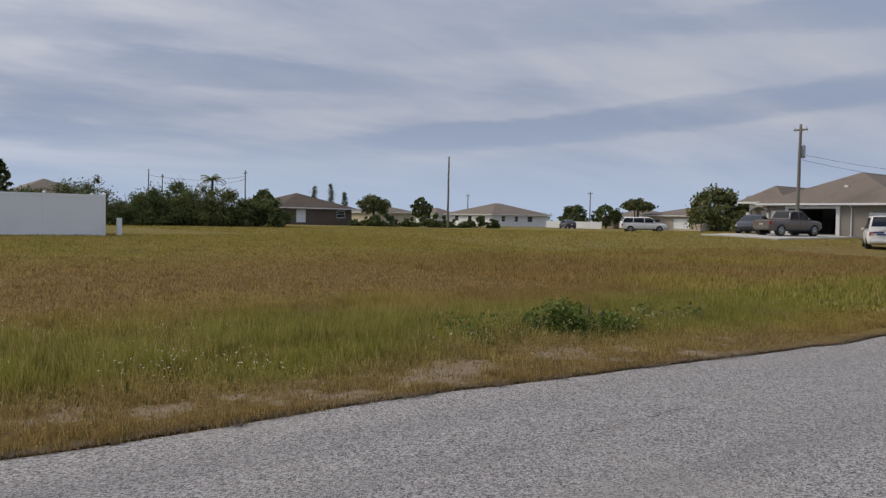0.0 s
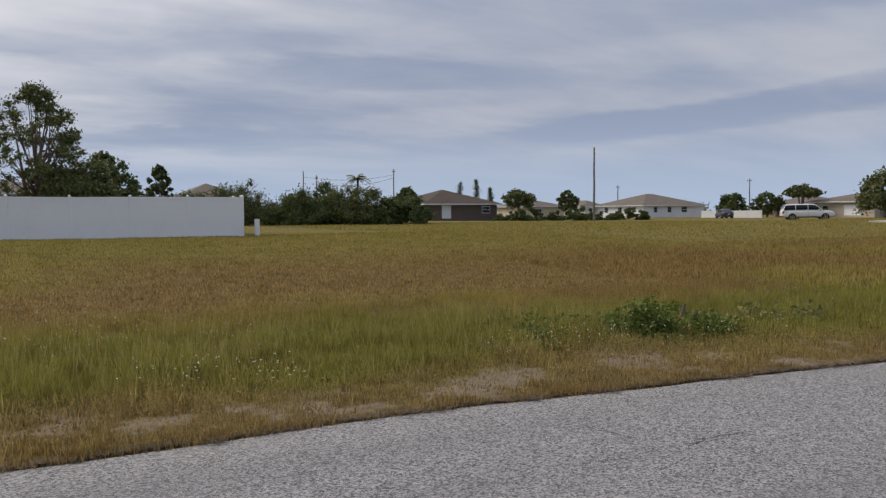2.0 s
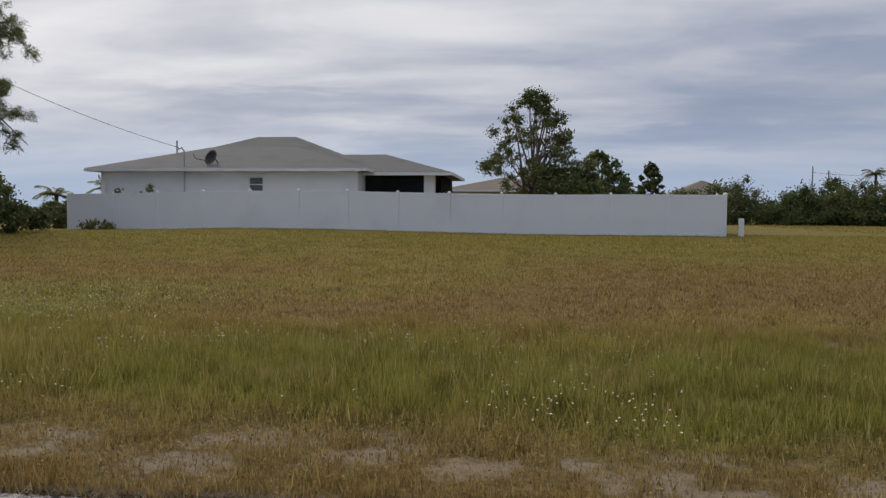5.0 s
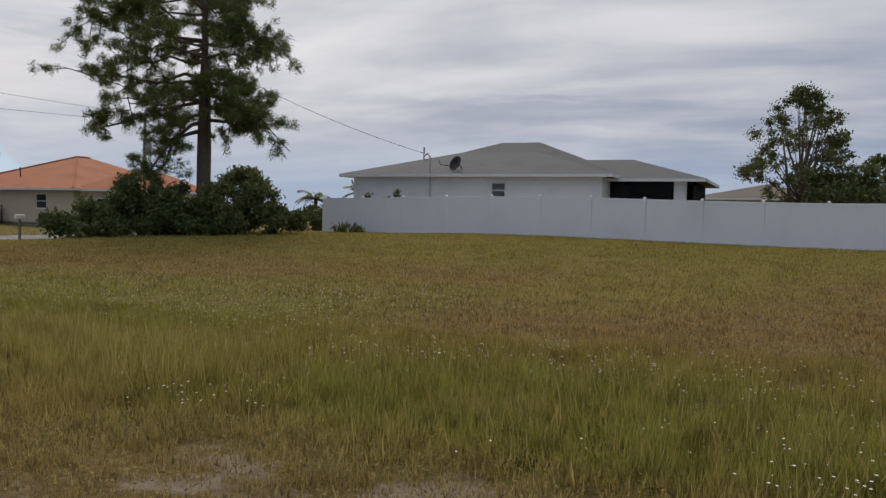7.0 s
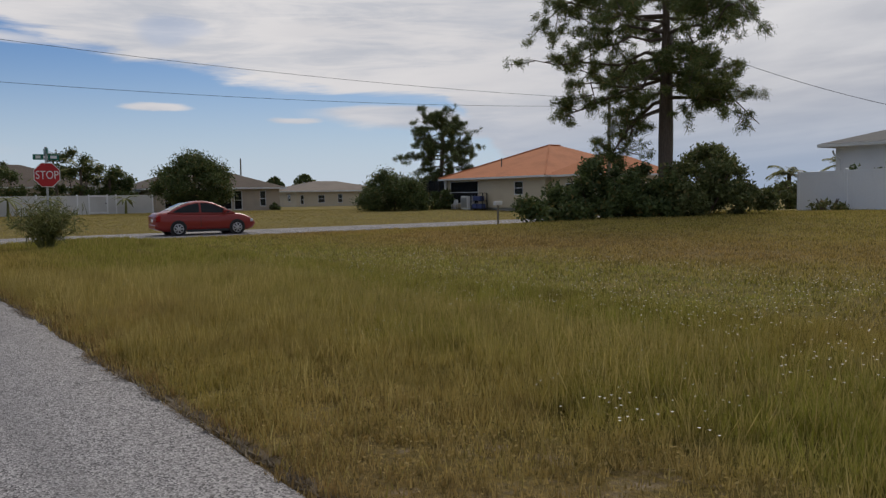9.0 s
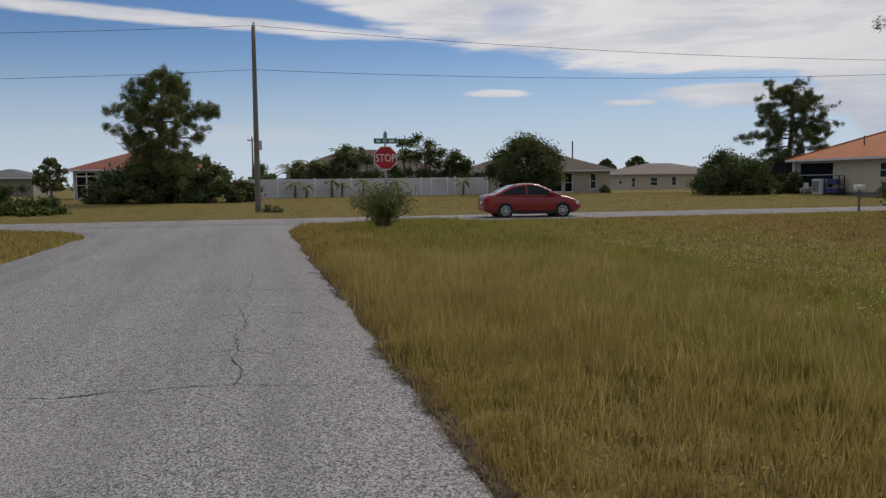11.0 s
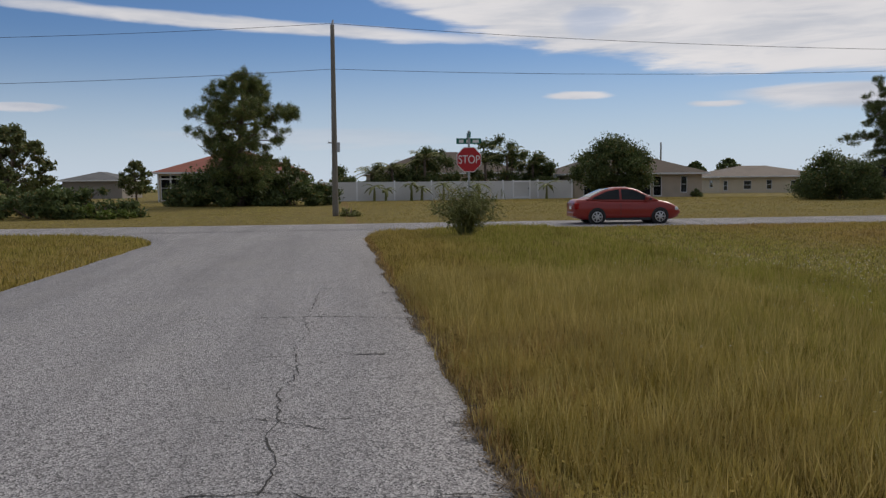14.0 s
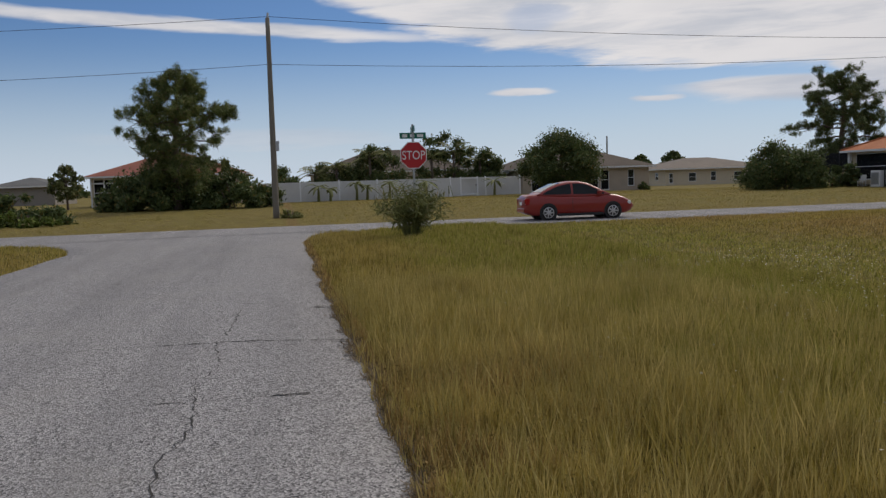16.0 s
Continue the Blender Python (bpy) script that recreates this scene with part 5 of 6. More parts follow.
def broad_tree(x, y, h, crown_w, crown_h, mat, n, size, label, seed, trunk=0.2, stems=1, open_=False, category="tree"):
    t = base("tree", pose(x, y, land1(x, y)), label, category, "trees round the field")
    q = np.random.default_rng(seed)
    zc = h - crown_h
    for s in range(stems):
        a = 6.28 * s / max(1, stems) + q.random()
        off = 0.0 if stems == 1 else 0.35
        dx, dy = math.cos(a) * off, math.sin(a) * off
        pts = [(dx * 0.4, dy * 0.4, -0.2), (dx, dy, zc * 0.6), (dx * 2 + 0.1, dy * 2, zc + crown_h * 0.25), (dx * 3, dy * 3, zc + crown_h * 0.7)]
        part("trunk", tubem(pts, [trunk, trunk * 0.8, trunk * 0.5, trunk * 0.12], 8), M["bark"], t, smooth=True)
    cl = []
    k = 70 if not open_ else 130
    bm = None
    for i in range(k):
        a, u = q.random() * 6.28, q.random()
        z = zc + crown_h * (0.08 + 0.87 * u)
        prof = math.sin(math.pi * min(1, 0.18 + 0.80 * (u if not open_ else u ** 0.85))) ** 0.7
        rr = crown_w / 2 * prof * (0.35 + 0.6 * q.random() ** 0.6)
        rad = crown_w * ((0.13 if n > 20000 else 0.10) if not open_ else 0.062) * (0.6 + 0.8 * q.random())
        c = (rr * math.cos(a), rr * math.sin(a), z)
        cl.append((*c, rad))
        if i % (4 if n > 6000 else 8) == 0:
            s0 = zc + (z - zc) * 0.35
            bm = tubem([(0, 0, s0), (c[0] * 0.5, c[1] * 0.5, s0 + (z - s0) * 0.45), c], [trunk * 0.35, trunk * 0.2, 0.015], 6)
            part("limb", bm, M["bark"], t)
    leaves(cl, n, size, M[mat], "crown", t, 0.8)
    return t


def tufts(points, per, length, mat, name, parent, droop=0.15):
    """Bursts of needles round shoot ends."""
    pts = np.asarray(points, float)
    n = len(pts) * per
    p = np.repeat(pts[:, :3], per, 0)
    d = rng.normal(size=(n, 3)) + np.array([0, 0, 0.35])
    d /= np.linalg.norm(d, axis=1)[:, None]
    L = length * (0.55 + 0.7 * rng.random(n))[:, None]
    side = np.cross(d, rng.normal(size=(n, 3)))
    side /= np.linalg.norm(side, axis=1)[:, None] + 1e-9
    wid = 0.016 * length / 0.4 * (0.7 + 0.8 * rng.random(n))[:, None]
    tip = p + d * L - np.array([0, 0, 1]) * L * droop
    start = p + rng.normal(size=(n, 3)) * 0.32 * length
    verts = np.stack([start - side * wid, start + side * wid, tip], 1).reshape(-1, 3)
    return mesh_np(name, verts, np.arange(n * 3).reshape(n, 3), mat, None, parent)


def pine(x, y, h, spread, first, seed, label, trunk=0.33, limbs=26, per=26, lean=(0, 0), needle=0.42, sub=7, dens=5, top_round=0.55, bias=None, mat="needle", cone=False, hanging=()):
    """A slash pine: bare bent trunk, crooked limbs and needles in bursts at the shoots."""
    t = base("pine_tree", pose(x, y, land1(x, y)), label, "pine tree", "trees round the field")
    q = np.random.default_rng(seed)
    n = 14
    trunk_pts = []
    for k in range(n + 1):
        u = k / n
        trunk_pts.append(Vector((lean[0] * u + 0.16 * math.sin(u * 5 + seed), lean[1] * u + 0.14 * math.sin(u * 4 + 2 * seed), -0.3 + (h * 0.97 + 0.3) * u)))
    part("trunk", tubem(trunk_pts, [trunk * (1.15 if k == 0 else 1 - 0.80 * (k / n) ** 1.1) for k in range(n + 1)], 12), M["bark"], t, smooth=True)
    shoots = []
    for i in range(limbs + len(hanging)):
        low_limb = hanging[i - limbs] if i >= limbs else None
        u = first + (0.985 - first) * (i + q.random() * 0.6) / limbs if low_limb is None else low_limb[0] / h
        k = min(n - 1, int(u * n))
        p = trunk_pts[k].lerp(trunk_pts[k + 1], u * n - k)
        a = i * 2.4 + q.random() * 1.0
        v = (u - first) / (1 - first)
        reach = spread * (math.sin(math.pi * min(1, 0.22 + top_round * v)) ** 0.8) * (0.55 + 0.5 * q.random())
        if cone:
            reach = spread * (1.05 - v) * (0.8 + 0.3 * q.random())
        if bias:
            reach *= 1 + bias[2] * (math.cos(a) * bias[0] + math.sin(a) * bias[1])
        rise = reach * (0.30 * v - 0.12 + (0.0 if cone else 0.5) * (q.random() - 0.5)) - (0.4 if v < 0.25 else 0.0) * reach * q.random()
        if low_limb is not None:
            a, reach, rise = radians(low_limb[1]), low_limb[2], low_limb[3]
        d = Vector((math.cos(a), math.sin(a), 0))
        pts = [p]
        for s in range(1, 6):
            w = s / 5
            pts.append(p + d * reach * w + Vector((q.normal() * 0.13 * reach * w, q.normal() * 0.13 * reach * w, rise * w ** 1.4 + q.normal() * 0.11 * reach * w)))
        r0 = trunk * (0.26 - 0.14 * v) + 0.01
        bm = bmesh.new()
        tube(bm, pts, [r0 * (1 - 0.8 * s / 5) for s in range(6)], 6)
        for s in range(sub):
            w = 0.42 + 0.58 * (s + q.random()) / sub
            k2 = min(4, int(w * 5))
            b0 = pts[k2].lerp(pts[k2 + 1], w * 5 - k2) if w < 1 else pts[5]
            e = b0 + Vector((q.normal(), q.normal(), 0.15 + 0.75 * q.normal())) * (0.19 * spread * (0.45 + 0.55 * q.random()))
            tube(bm, [b0, b0.lerp(e, 0.5) + Vector((0, 0, -0.05)), e], [r0 * 0.3, r0 * 0.2, 0.008], 5)
            for f in range(dens):
                o = b0.lerp(e, 0.35 + 0.65 * q.random())
                shoots.append(o + Vector((q.normal(), q.normal(), q.normal() * 0.7)) * 0.16 * needle / 0.42)
        part("limb", bm, M["bark"], t)
    tufts([tuple(s) for s in shoots], per, needle, M[mat], "needles", t)
    return t


def fronds(n, length, mat, name, parent, z, seed, rise=0.7, leaf=0.42, width=0.035, per=26):
    """Feathered palm leaves springing from one point."""
    q = np.random.default_rng(seed)
    verts, tris = [], []
    for i in range(n):
        a = 6.28 * i / n + q.random() * 0.5
        el = rise * (-0.15 + 1.9 * q.random())
        L = length * (0.7 + 0.4 * q.random())
        d = np.array([math.cos(a), math.sin(a), 0])
        s = np.array([-math.sin(a), math.cos(a), 0])
        for k in range(per):
            u = (k + 1) / per
            p = np.array([0, 0, z]) + d * L * u * math.cos(el * (1 - 0.4 * u)) + np.array([0, 0, 1]) * (L * math.sin(el) * u - 0.55 * L * u * u)
            for sg in (-1, 1):
                tip = p + (s * sg * 0.8 + d * 0.55) * leaf * (0.35 + 0.65 * math.sin(math.pi * min(1, u * 0.9 + 0.08))) + np.array([0, 0, -0.35 * leaf * (0.5 + q.random())])
                j = len(verts)
                verts += [p - d * width, p + d * width, tip]
                tris.append((j, j + 1, j + 2))
    return mesh_np(name, np.array(verts), np.array(tris), mat, None, parent)


def palm(x, y, h, length, label, seed, n=16, trunk=0.14, z=None, category="palm tree"):
    t = base("palm_tree", pose(x, y, land1(x, y) if z is None else z), label, category, "palms round the field")
    part("trunk", tubem([(0, 0, -0.2), (0.08, 0.03, h * 0.5), (0.12, 0, h)], [trunk * 1.25, trunk, trunk * 0.85], 8), M["bark"], t, smooth=True)
    fronds(n, length, M["leaf_palm"], "fronds", t, h, seed)
    return t


# pines
pine(-23.4, 34.9, 13.2, 5.7, 0.44, 3, "tall slash pine with crooked limbs and bare lower trunk", 0.37, 32, 27, (-0.5, 0.3), 0.34, 11, 9, 0.62, (-0.78, -0.63, 0.32),
     hanging=((5.3, 219, 3.2, -2.6), (5.7, 208, 2.4, -2.4), (6.7, 224, 5.2, -1.7), (7.2, 42, 4.4, -2.1), (7.8, 215, 5.2, 0.2), (8.8, 222, 5.0, 1.0), (9.6, 210, 4.8, 1.2)))
pine(-71.4, 56.3, 10.0, 4.6, 0.26, 5, "broad dark pine beyond the orange-roofed house", 0.36, 32, 34, (0.2, 0.2), 0.40, 9, 7, 0.6, None, "leaf_dark")
pine(-63.2, -1.9, 9.3, 4.1, 0.30, 8, "tall pine rising from dark shrubs", 0.32, 36, 34, (0.3, 0.2), 0.40, 8, 6, 0.66)
for x, y, h in ((65.2, 112.8, 6.2), (67.2, 111.6, 6.6), (69.4, 110.6, 5.3)):
    pine(x, y, h, 0.75, 0.12, int(x), "slim conical Norfolk pine far beyond the field", 0.12, 34, 10, (0, 0), 0.34, 4, 3, 0.25, None, "leaf_dark", True)

# trees and shrubs by the white house and the big pine
broad_tree(3.0, 46.3, 7.7, 5.8, 6.4, "leaf_mid", 17000, 0.085, "airy broadleaf tree behind the white fence", 21, 0.15, 3, True)
shrub(4.7, 46.6, 4.4, 3.4, 4.9, "leaf_mid", 12000, 0.12, "bushy green tree crown behind the white fence", 22, 0, "tree", 3, "trees round the field", 1.2)
shrub(-24.2, 31.0, 6.6, 3.4, 2.9, "leaf_dark", 32000, 0.12, "dense dark shrubs round the pine's foot", 23, 40)
shrub(-20.9, 33.9, 6.0, 3.2, 2.7, "leaf_mid", 26000, 0.12, "green brambles beside the pine", 24, 40)
shrub(-22.6, 32.2, 5.0, 2.8, 2.6, "leaf_dark", 18000, 0.12, "tangled dark shrubs below the pine trunk", 33, 40)
broad_tree(-29.0, 45.6, 4.3, 5.0, 3.8, "leaf_mid", 12000, 0.15, "rounded dark tree behind the pine", 25, 0.18, 2)
palm(-26.7, 50.2, 2.3, 1.3, "garden palm behind the fence corner", 26)
palm(-24.6, 52.5, 2.6, 1.4, "garden palm behind the fence corner", 27)
shrub(-24.9, 48.0, 5, 4, 2.3, "leaf_mid", 8000, 0.15, "mixed green garden shrubs by the fence corner", 28)
shrub(-18.0, 39.2, 1.9, 0.8, 0.85, "leaf_palm", 900, 0.10, "straggling weeds at the foot of the fence", 29, -5)
shrub(9.0, 8.0, 2.3, 1.3, 0.60, "leaf_fresh", 24000, 0.038, "low leafy green weeds in the swale", 30, 5)
shrub(7.6, 8.7, 1.8, 1.2, 0.40, "leaf_fresh", 6000, 0.05, "low spreading green weeds in the swale", 31, 5)
shrub(11.2, 8.0, 1.4, 0.7, 0.3, "leaf_palm", 1200, 0.06, "dry seeding weeds beside the green clump", 32)

# bushes beyond the fence's end
for x, y, w, d, h, s, mt in ((20.8, 75.5, 8, 6, 4.7, 41, "leaf_mid"), (26.0, 73.0, 8, 6, 4.1, 42, "leaf_dark"), (30.2, 71.5, 8, 6, 4.1, 43, "leaf_mid"), (33.8, 69.6, 6.5, 5, 3.2, 44, "leaf_dark"), (16.0, 77.0, 7, 5, 4.0, 45, "leaf_dark"), (29, 76, 8, 5, 4.7, 46, "leaf_dark")):
    shrub(x, y, w, d, h, mt, 20000, 0.13, "large dense wild bush at the field's edge", s, -25)
palm(33.6, 78.5, 4.6, 1.35, "cabbage palm rising over the bushes", 47, 18)
broad_tree(8.0, 64.5, 5.6, 5.5, 4.4, "leaf_dark", 5000, 0.2, "dark leafy tree behind the tall fence", 48, 0.15, 2, True)
broad_tree(38.0, 76.0, 3.6, 2.6, 2.6, "leaf_dark", 4000, 0.24, "round dark tree behind the bushes", 49)
broad_tree(12.2, 66.0, 5.0, 2.2, 3.6, "leaf_dark", 2200, 0.2, "thin open tree near the fence", 50, 0.08, 1, True)
shrub(9.0, 62.0, 7, 4, 3.6, "leaf_dark", 6000, 0.2, "dark bushes behind the tall fence", 51)
broad_tree(67.2, 99.4, 4.4, 5.0, 2.6, "leaf_mid", 5000, 0.2, "spreading oak in the far field", 52, 0.22)
broad_tree(76.0, 99.4, 4.5, 3.4, 3.2, "leaf_dark", 3000, 0.25, "slender tree far across the field", 53, 0.16, 1, True)
for x, y, w, h, s in ((66, 96, 9, 1.9, 54), (72, 91.5, 8, 2.0, 55), (78, 88, 6, 1.9, 56)):
    shrub(x, y, w, 3, h, "leaf_dark", 4500, 0.25, "low dark hedge across the far field", s, -40)
broad_tree(111.5, 100.4, 4.0, 5.4, 3.6, "leaf_dark", 3500, 0.3, "round dark tree by a low white fence", 57)
broad_tree(115.0, 96.2, 4.1, 5.4, 3.7, "leaf_dark", 3500, 0.3, "round dark tree by a low white fence", 58)
broad_tree(110.5, 85.9, 4.9, 6.2, 1.7, "leaf_mid", 2500, 0.3, "flat-topped umbrella-shaped tree far off", 59, 0.16, 3, True)
broad_tree(74.2, 47.5, 4.2, 7.0, 3.6, "leaf_mid", 7000, 0.24, "leafy green tree beside the garage house", 60, 0.15, 3)
shrub(70.5, 41.5, 3.0, 3.0, 2.6, "leaf_mid", 3500, 0.2, "green garden shrub by the arched entry", 61)
shrub(118, 74, 6, 4, 3.6, "leaf_dark", 3000, 0.3, "dark trees behind the far houses", 62)
broad_tree(84.0, 30.0, 7.0, 5.0, 3.5, "leaf_dark", 2500, 0.3, "dark treetop behind the garage house roof", 63)
shrub(86.5, 68.0, 1.2, 1.2, 0.5, "leaf_mid", 500, 0.12, "small green clump in the grass", 64)

# across the street
broad_tree(-69.7, 28.5, 4.9, 6.9, 4.3, "leaf_dark", 46000, 0.12, "dense round dark tree in front of the tan house", 71, 0.25)
shrub(-61.3, 43.7, 6.3, 5.0, 4.8, "leaf_dark", 34000, 0.12, "large rounded dark hedge bush on the lawn", 72, 90)
shrub(-63.5, -2.6, 9.0, 5.0, 3.2, "leaf_dark", 26000, 0.15, "dense dark thicket under the tall pine", 73, 88)
shrub(-63.0, 2.2, 5.6, 4.0, 2.9, "leaf_dark", 14000, 0.15, "dark bushes by the utility pole", 74, 88)
shrub(-66.0, -3.3, 5.2, 5.0, 4.8, "leaf_dark", 14000, 0.17, "tall dark undergrowth round the pine trunk", 75, 88)
shrub(-48.0, -10.4, 10.0, 4.0, 2.2, "leaf_dark", 24000, 0.13, "low dark bush by the junction", 76, 90)
shrub(-46.4, -7.2, 3.8, 1.6, 0.9, "leaf_fresh", 3500, 0.13, "grey-green ground creeper under a bush", 77, 90)
broad_tree(-56.5, -15.3, 5.5, 5.2, 4.4, "leaf_mid", 11000, 0.16, "leafy tree behind the low bush", 78, 0.12, 2, True)
broad_tree(-78.0, -12.7, 3.7, 3.0, 3.0, "leaf_mid", 5000, 0.15, "small garden tree beside the red-roofed house", 79, 0.12)
for i, (x, y, h, L) in enumerate(((-82, 8.4, 2.6, 2.0), (-82, 10.4, 3.0, 2.0), (-82, 13.6, 3.9, 2.2), (-82, 19.6, 3.6, 2.3), (-82, 21.8, 4.2, 2.4), (-82, 24.4, 3.4, 2.4))):
    palm(x, y, h, L, "bushy garden palm behind the white fence", 80 + i, 20)
for i, (x, y, w, h) in enumerate(((-83, 14.2, 6.0, 6.6), (-83, 21.6, 7.6, 7.2), (-82, 25.0, 3.6, 4.6), (-83, 9.6, 4.0, 5.0), (-80, 5.6, 3.2, 3.6))):
    shrub(x, y, w, 3.5, h, "leaf_dark", 20000, 0.15, "dark green garden shrub behind the white fence", 90 + i, 90)


def banana(x, y, h, seed):
    """A stout stem with broad arching torn leaves."""
    q = np.random.default_rng(seed)
    t = base("banana_plant", pose(x, y, land1(x, y)), "young banana plant in front of the white fence", "banana plant", "banana plants along the fence")
    part("stem", tubem([(0, 0, -0.1), (0.03, 0.02, h * 0.35), (0.05, 0.0, h * 0.62)], [0.13, 0.10, 0.06], 8), M["leaf_palm"], t)
    for k in range(8):
        a, L, up = k * 2.4 + q.random(), h * (0.45 + 0.25 * q.random()), 0.15 + 0.75 * q.random()
        d, sd = Vector((math.cos(a), math.sin(a), 0)), Vector((-math.sin(a), math.cos(a), 0))
        bm = bmesh.new()
        prev = None
        for j in range(8):
            u = j / 7
            p = Vector((0.05, 0, h * 0.58)) + d * L * u + Vector((0, 0, L * (up * u - 0.75 * u * u)))
            w = 0.17 * math.sin(math.pi * min(1, 0.10 + 0.88 * u)) * (0.75 + 0.5 * q.random())
            row = [bm.verts.new(p - sd * w - Vector((0, 0, 0.35 * w))), bm.verts.new(p), bm.verts.new(p + sd * w - Vector((0, 0, 0.35 * w)))]
            if prev:
                bm.faces.new((prev[0], row[0], row[1], prev[1]))
                bm.faces.new((prev[1], row[1], row[2], prev[2]))
            prev = row
        part("leaf", bm, M["leaf_palm"], t)
    return t


for i, (x, y, h) in enumerate(((-74.6, 8.3, 2.2), (-74.4, 9.3, 1.8), (-74.7, 11.6, 2.4), (-74.5, 12.5, 1.9), (-74.8, 14.5, 2.3), (-75.2, 17.8, 2.4), (-76.1, 24.3, 2.3))):
    banana(x, y, h, 100 + i)
for i, (x, y, h) in enumerate(((-70, -0.3, 3.4), (-72, 0.9, 3.2))):
    broad_tree(x, y, h + 0.6, 1.3, h - 0.4, "leaf_mid", 900, 0.2, "slim young tree beyond the utility pole", 110 + i, 0.06, 1, True)
broad_tree(-118.0, 63.0, 5.0, 4.0, 3.2, "leaf_dark", 1800, 0.3, "distant dark tree behind the yellow house", 112, 0.14, 1, True)
broad_tree(-115.0, 56.5, 4.4, 3.2, 2.6, "leaf_dark", 1400, 0.3, "distant dark tree behind the yellow house", 113, 0.14, 1, True)
shrub(-77.2, 39.4, 1.6, 1.0, 0.9, "leaf_dark", 900, 0.14, "dark garden plants by the tan wall", 114)
shrub(-61.5, 48.6, 3.0, 3.0, 2.2, "leaf_dark", 4000, 0.2, "dark shrub beside the screened porch", 115)
# palmetto in front of the stop sign
PM = base("palmetto_bush", pose(-26.2, 8.75, land1(-26.2, 8.75)), "spiky yellow-green palmetto bush around the stop sign", "shrub", "shrubs round the field")
q = np.random.default_rng(120)
tips = []
for k in range(50):
    a, out = q.random() * 6.283, 0.10 + 1.15 * q.random()
    L = 1.0 + 0.65 * q.random()
    tip = (math.cos(a) * out, math.sin(a) * out * 1.1, L * math.cos(out * 0.70))
    part("stem", tubem([(math.cos(a) * 0.12, math.sin(a) * 0.12, -0.05), (tip[0] * 0.45, tip[1] * 0.45, tip[2] * 0.6), tip], [0.016, 0.012, 0.006], 5), M["leaf_palm"], PM)
    for u in np.linspace(0.55, 1.05, 6):
        tips.append((tip[0] * u * (0.55 + 0.45 * u), tip[1] * u * (0.55 + 0.45 * u), tip[2] * u))
tufts(tips, 7, 0.34, M["leaf_palm"], "fronds", PM, 0.05)
shrub(-45.2, 5.6, 1.4, 0.9, 0.6, "leaf_palm", 600, 0.1, "weeds round the utility pole's foot", 121)

# far line of trees that closes the distance
bmc = []
q = np.random.default_rng(130)
for k in range(260):
    a = 6.283 * k / 260 + q.normal() * 0.004
    r = 300 + 60 * q.random()
    bmc.append((r * math.cos(a), r * math.sin(a), 1.6, 3.2 + 2.0 * q.random()))
tw = leaves(bmc, 42000, 1.3, M["leaf_dark"], "far_treeline", None, 0.62)
tagged(tw, "hazy line of dark trees on the horizon", "trees", kind="stuff")


# ---- grass ----
def grass(name, n, x0, x1, y0, y1, width, height, label, keep, mat="blade", hmin=0.4):
    x = x0 + (x1 - x0) * rng.random(n)
    y = y0 + (y1 - y0) * rng.random(n)
    ok = ~on_road(x, y, -0.02) & (rng.random(n) < keep(x, y)) & ~((x > 52.3) & (x < 65) & (y > 28.5) & (y < 36.5))
    x, y = x[ok], y[ok]
    tone = tone_at(x, y)
    tall = value_noise(x, y, 0.8, 1) * 0.6 + value_noise(x, y, 3.1, 2) * 0.6 + 0.8 * (value_noise(x, y, 8.0, 0, 2) - 0.5) * smooth((15 - y) / 5) + 0.2
    tall = np.maximum(tall, 0.15)
    s = y - edge_n(np.maximum(x, CROSS_E + CORNER))
    west = smooth((-x - 2) / 5)
    verge = np.where(y > 2, 0.45 + 0.55 * np.maximum(smooth((s - 1.4) / 1.6), west * smooth((s + 0.05) / 0.5)), 0.8)
    h = height * tall * (hmin + (1 - hmin) * rng.random(len(x))) * (1 - 0.5 * tone[:, 2]) * verge
    w = width * (0.5 + 1.3 * rng.random(len(x)) ** 2)
    a = rng.random(len(x)) * 6.283
    lean = rng.normal(0, 0.24, (len(x), 2)) * h[:, None]
    z = np.maximum(land(x, y), -0.02) - 0.01
    dx, dy = np.cos(a) * w / 2, np.sin(a) * w / 2
    v = np.stack([np.stack([x - dx, y - dy, z], 1), np.stack([x + dx, y + dy, z], 1), np.stack([x + lean[:, 0], y + lean[:, 1], z + h], 1)], 1).reshape(-1, 3)
    ob = mesh_np(name, v, np.arange(len(v)).reshape(-1, 3), M[mat], np.repeat(tone, 3, 0))
    return tagged(ob, label, "grass", kind="stuff")


full = lambda x, y: (1.0 - 0.85 * tone_at(x, y)[:, 2]) * (1.0 - 0.75 * smooth((15 - y) / 5) * (1 - smooth((value_noise(x, y, 5.0, 1, 2) - 0.30) / 0.2)))
grass("grass_verge", 620000, -15, 15, 5.5, 12.5, 0.010, 0.29, "tall dry and green grass along the lane", full)
grass("grass_verge_tufts", 150000, -10, 6.5, 5.5, 9.5, 0.011, 0.34, "loose grass tufts at the lane's edge", lambda x, y: full(x, y) * smooth((value_noise(x, y, 3.6, 2, 2) - 0.45) / 0.15))
grass("grass_stalks", 80000, -15, 9, 5.7, 10.5, 0.0095, 0.47, "tall straw seed stalks along the lane", lambda x, y: full(x, y) * (0.2 + 0.8 * smooth((-x - 1) / 3)), "straw", 0.6)
grass("grass_field", 400000, -31, 26, 12.0, 40.0, 0.028, 0.12, "rust-brown and olive field grass", full)
grass("grass_junction", 150000, -31.2, -14.5, 5.5, 12.5, 0.024, 0.27, "yellowing grass by the junction", full)
grass("grass_east", 120000, 14.5, 40, 5.0, 24.0, 0.034, 0.24, "olive field grass further along the lane", full)
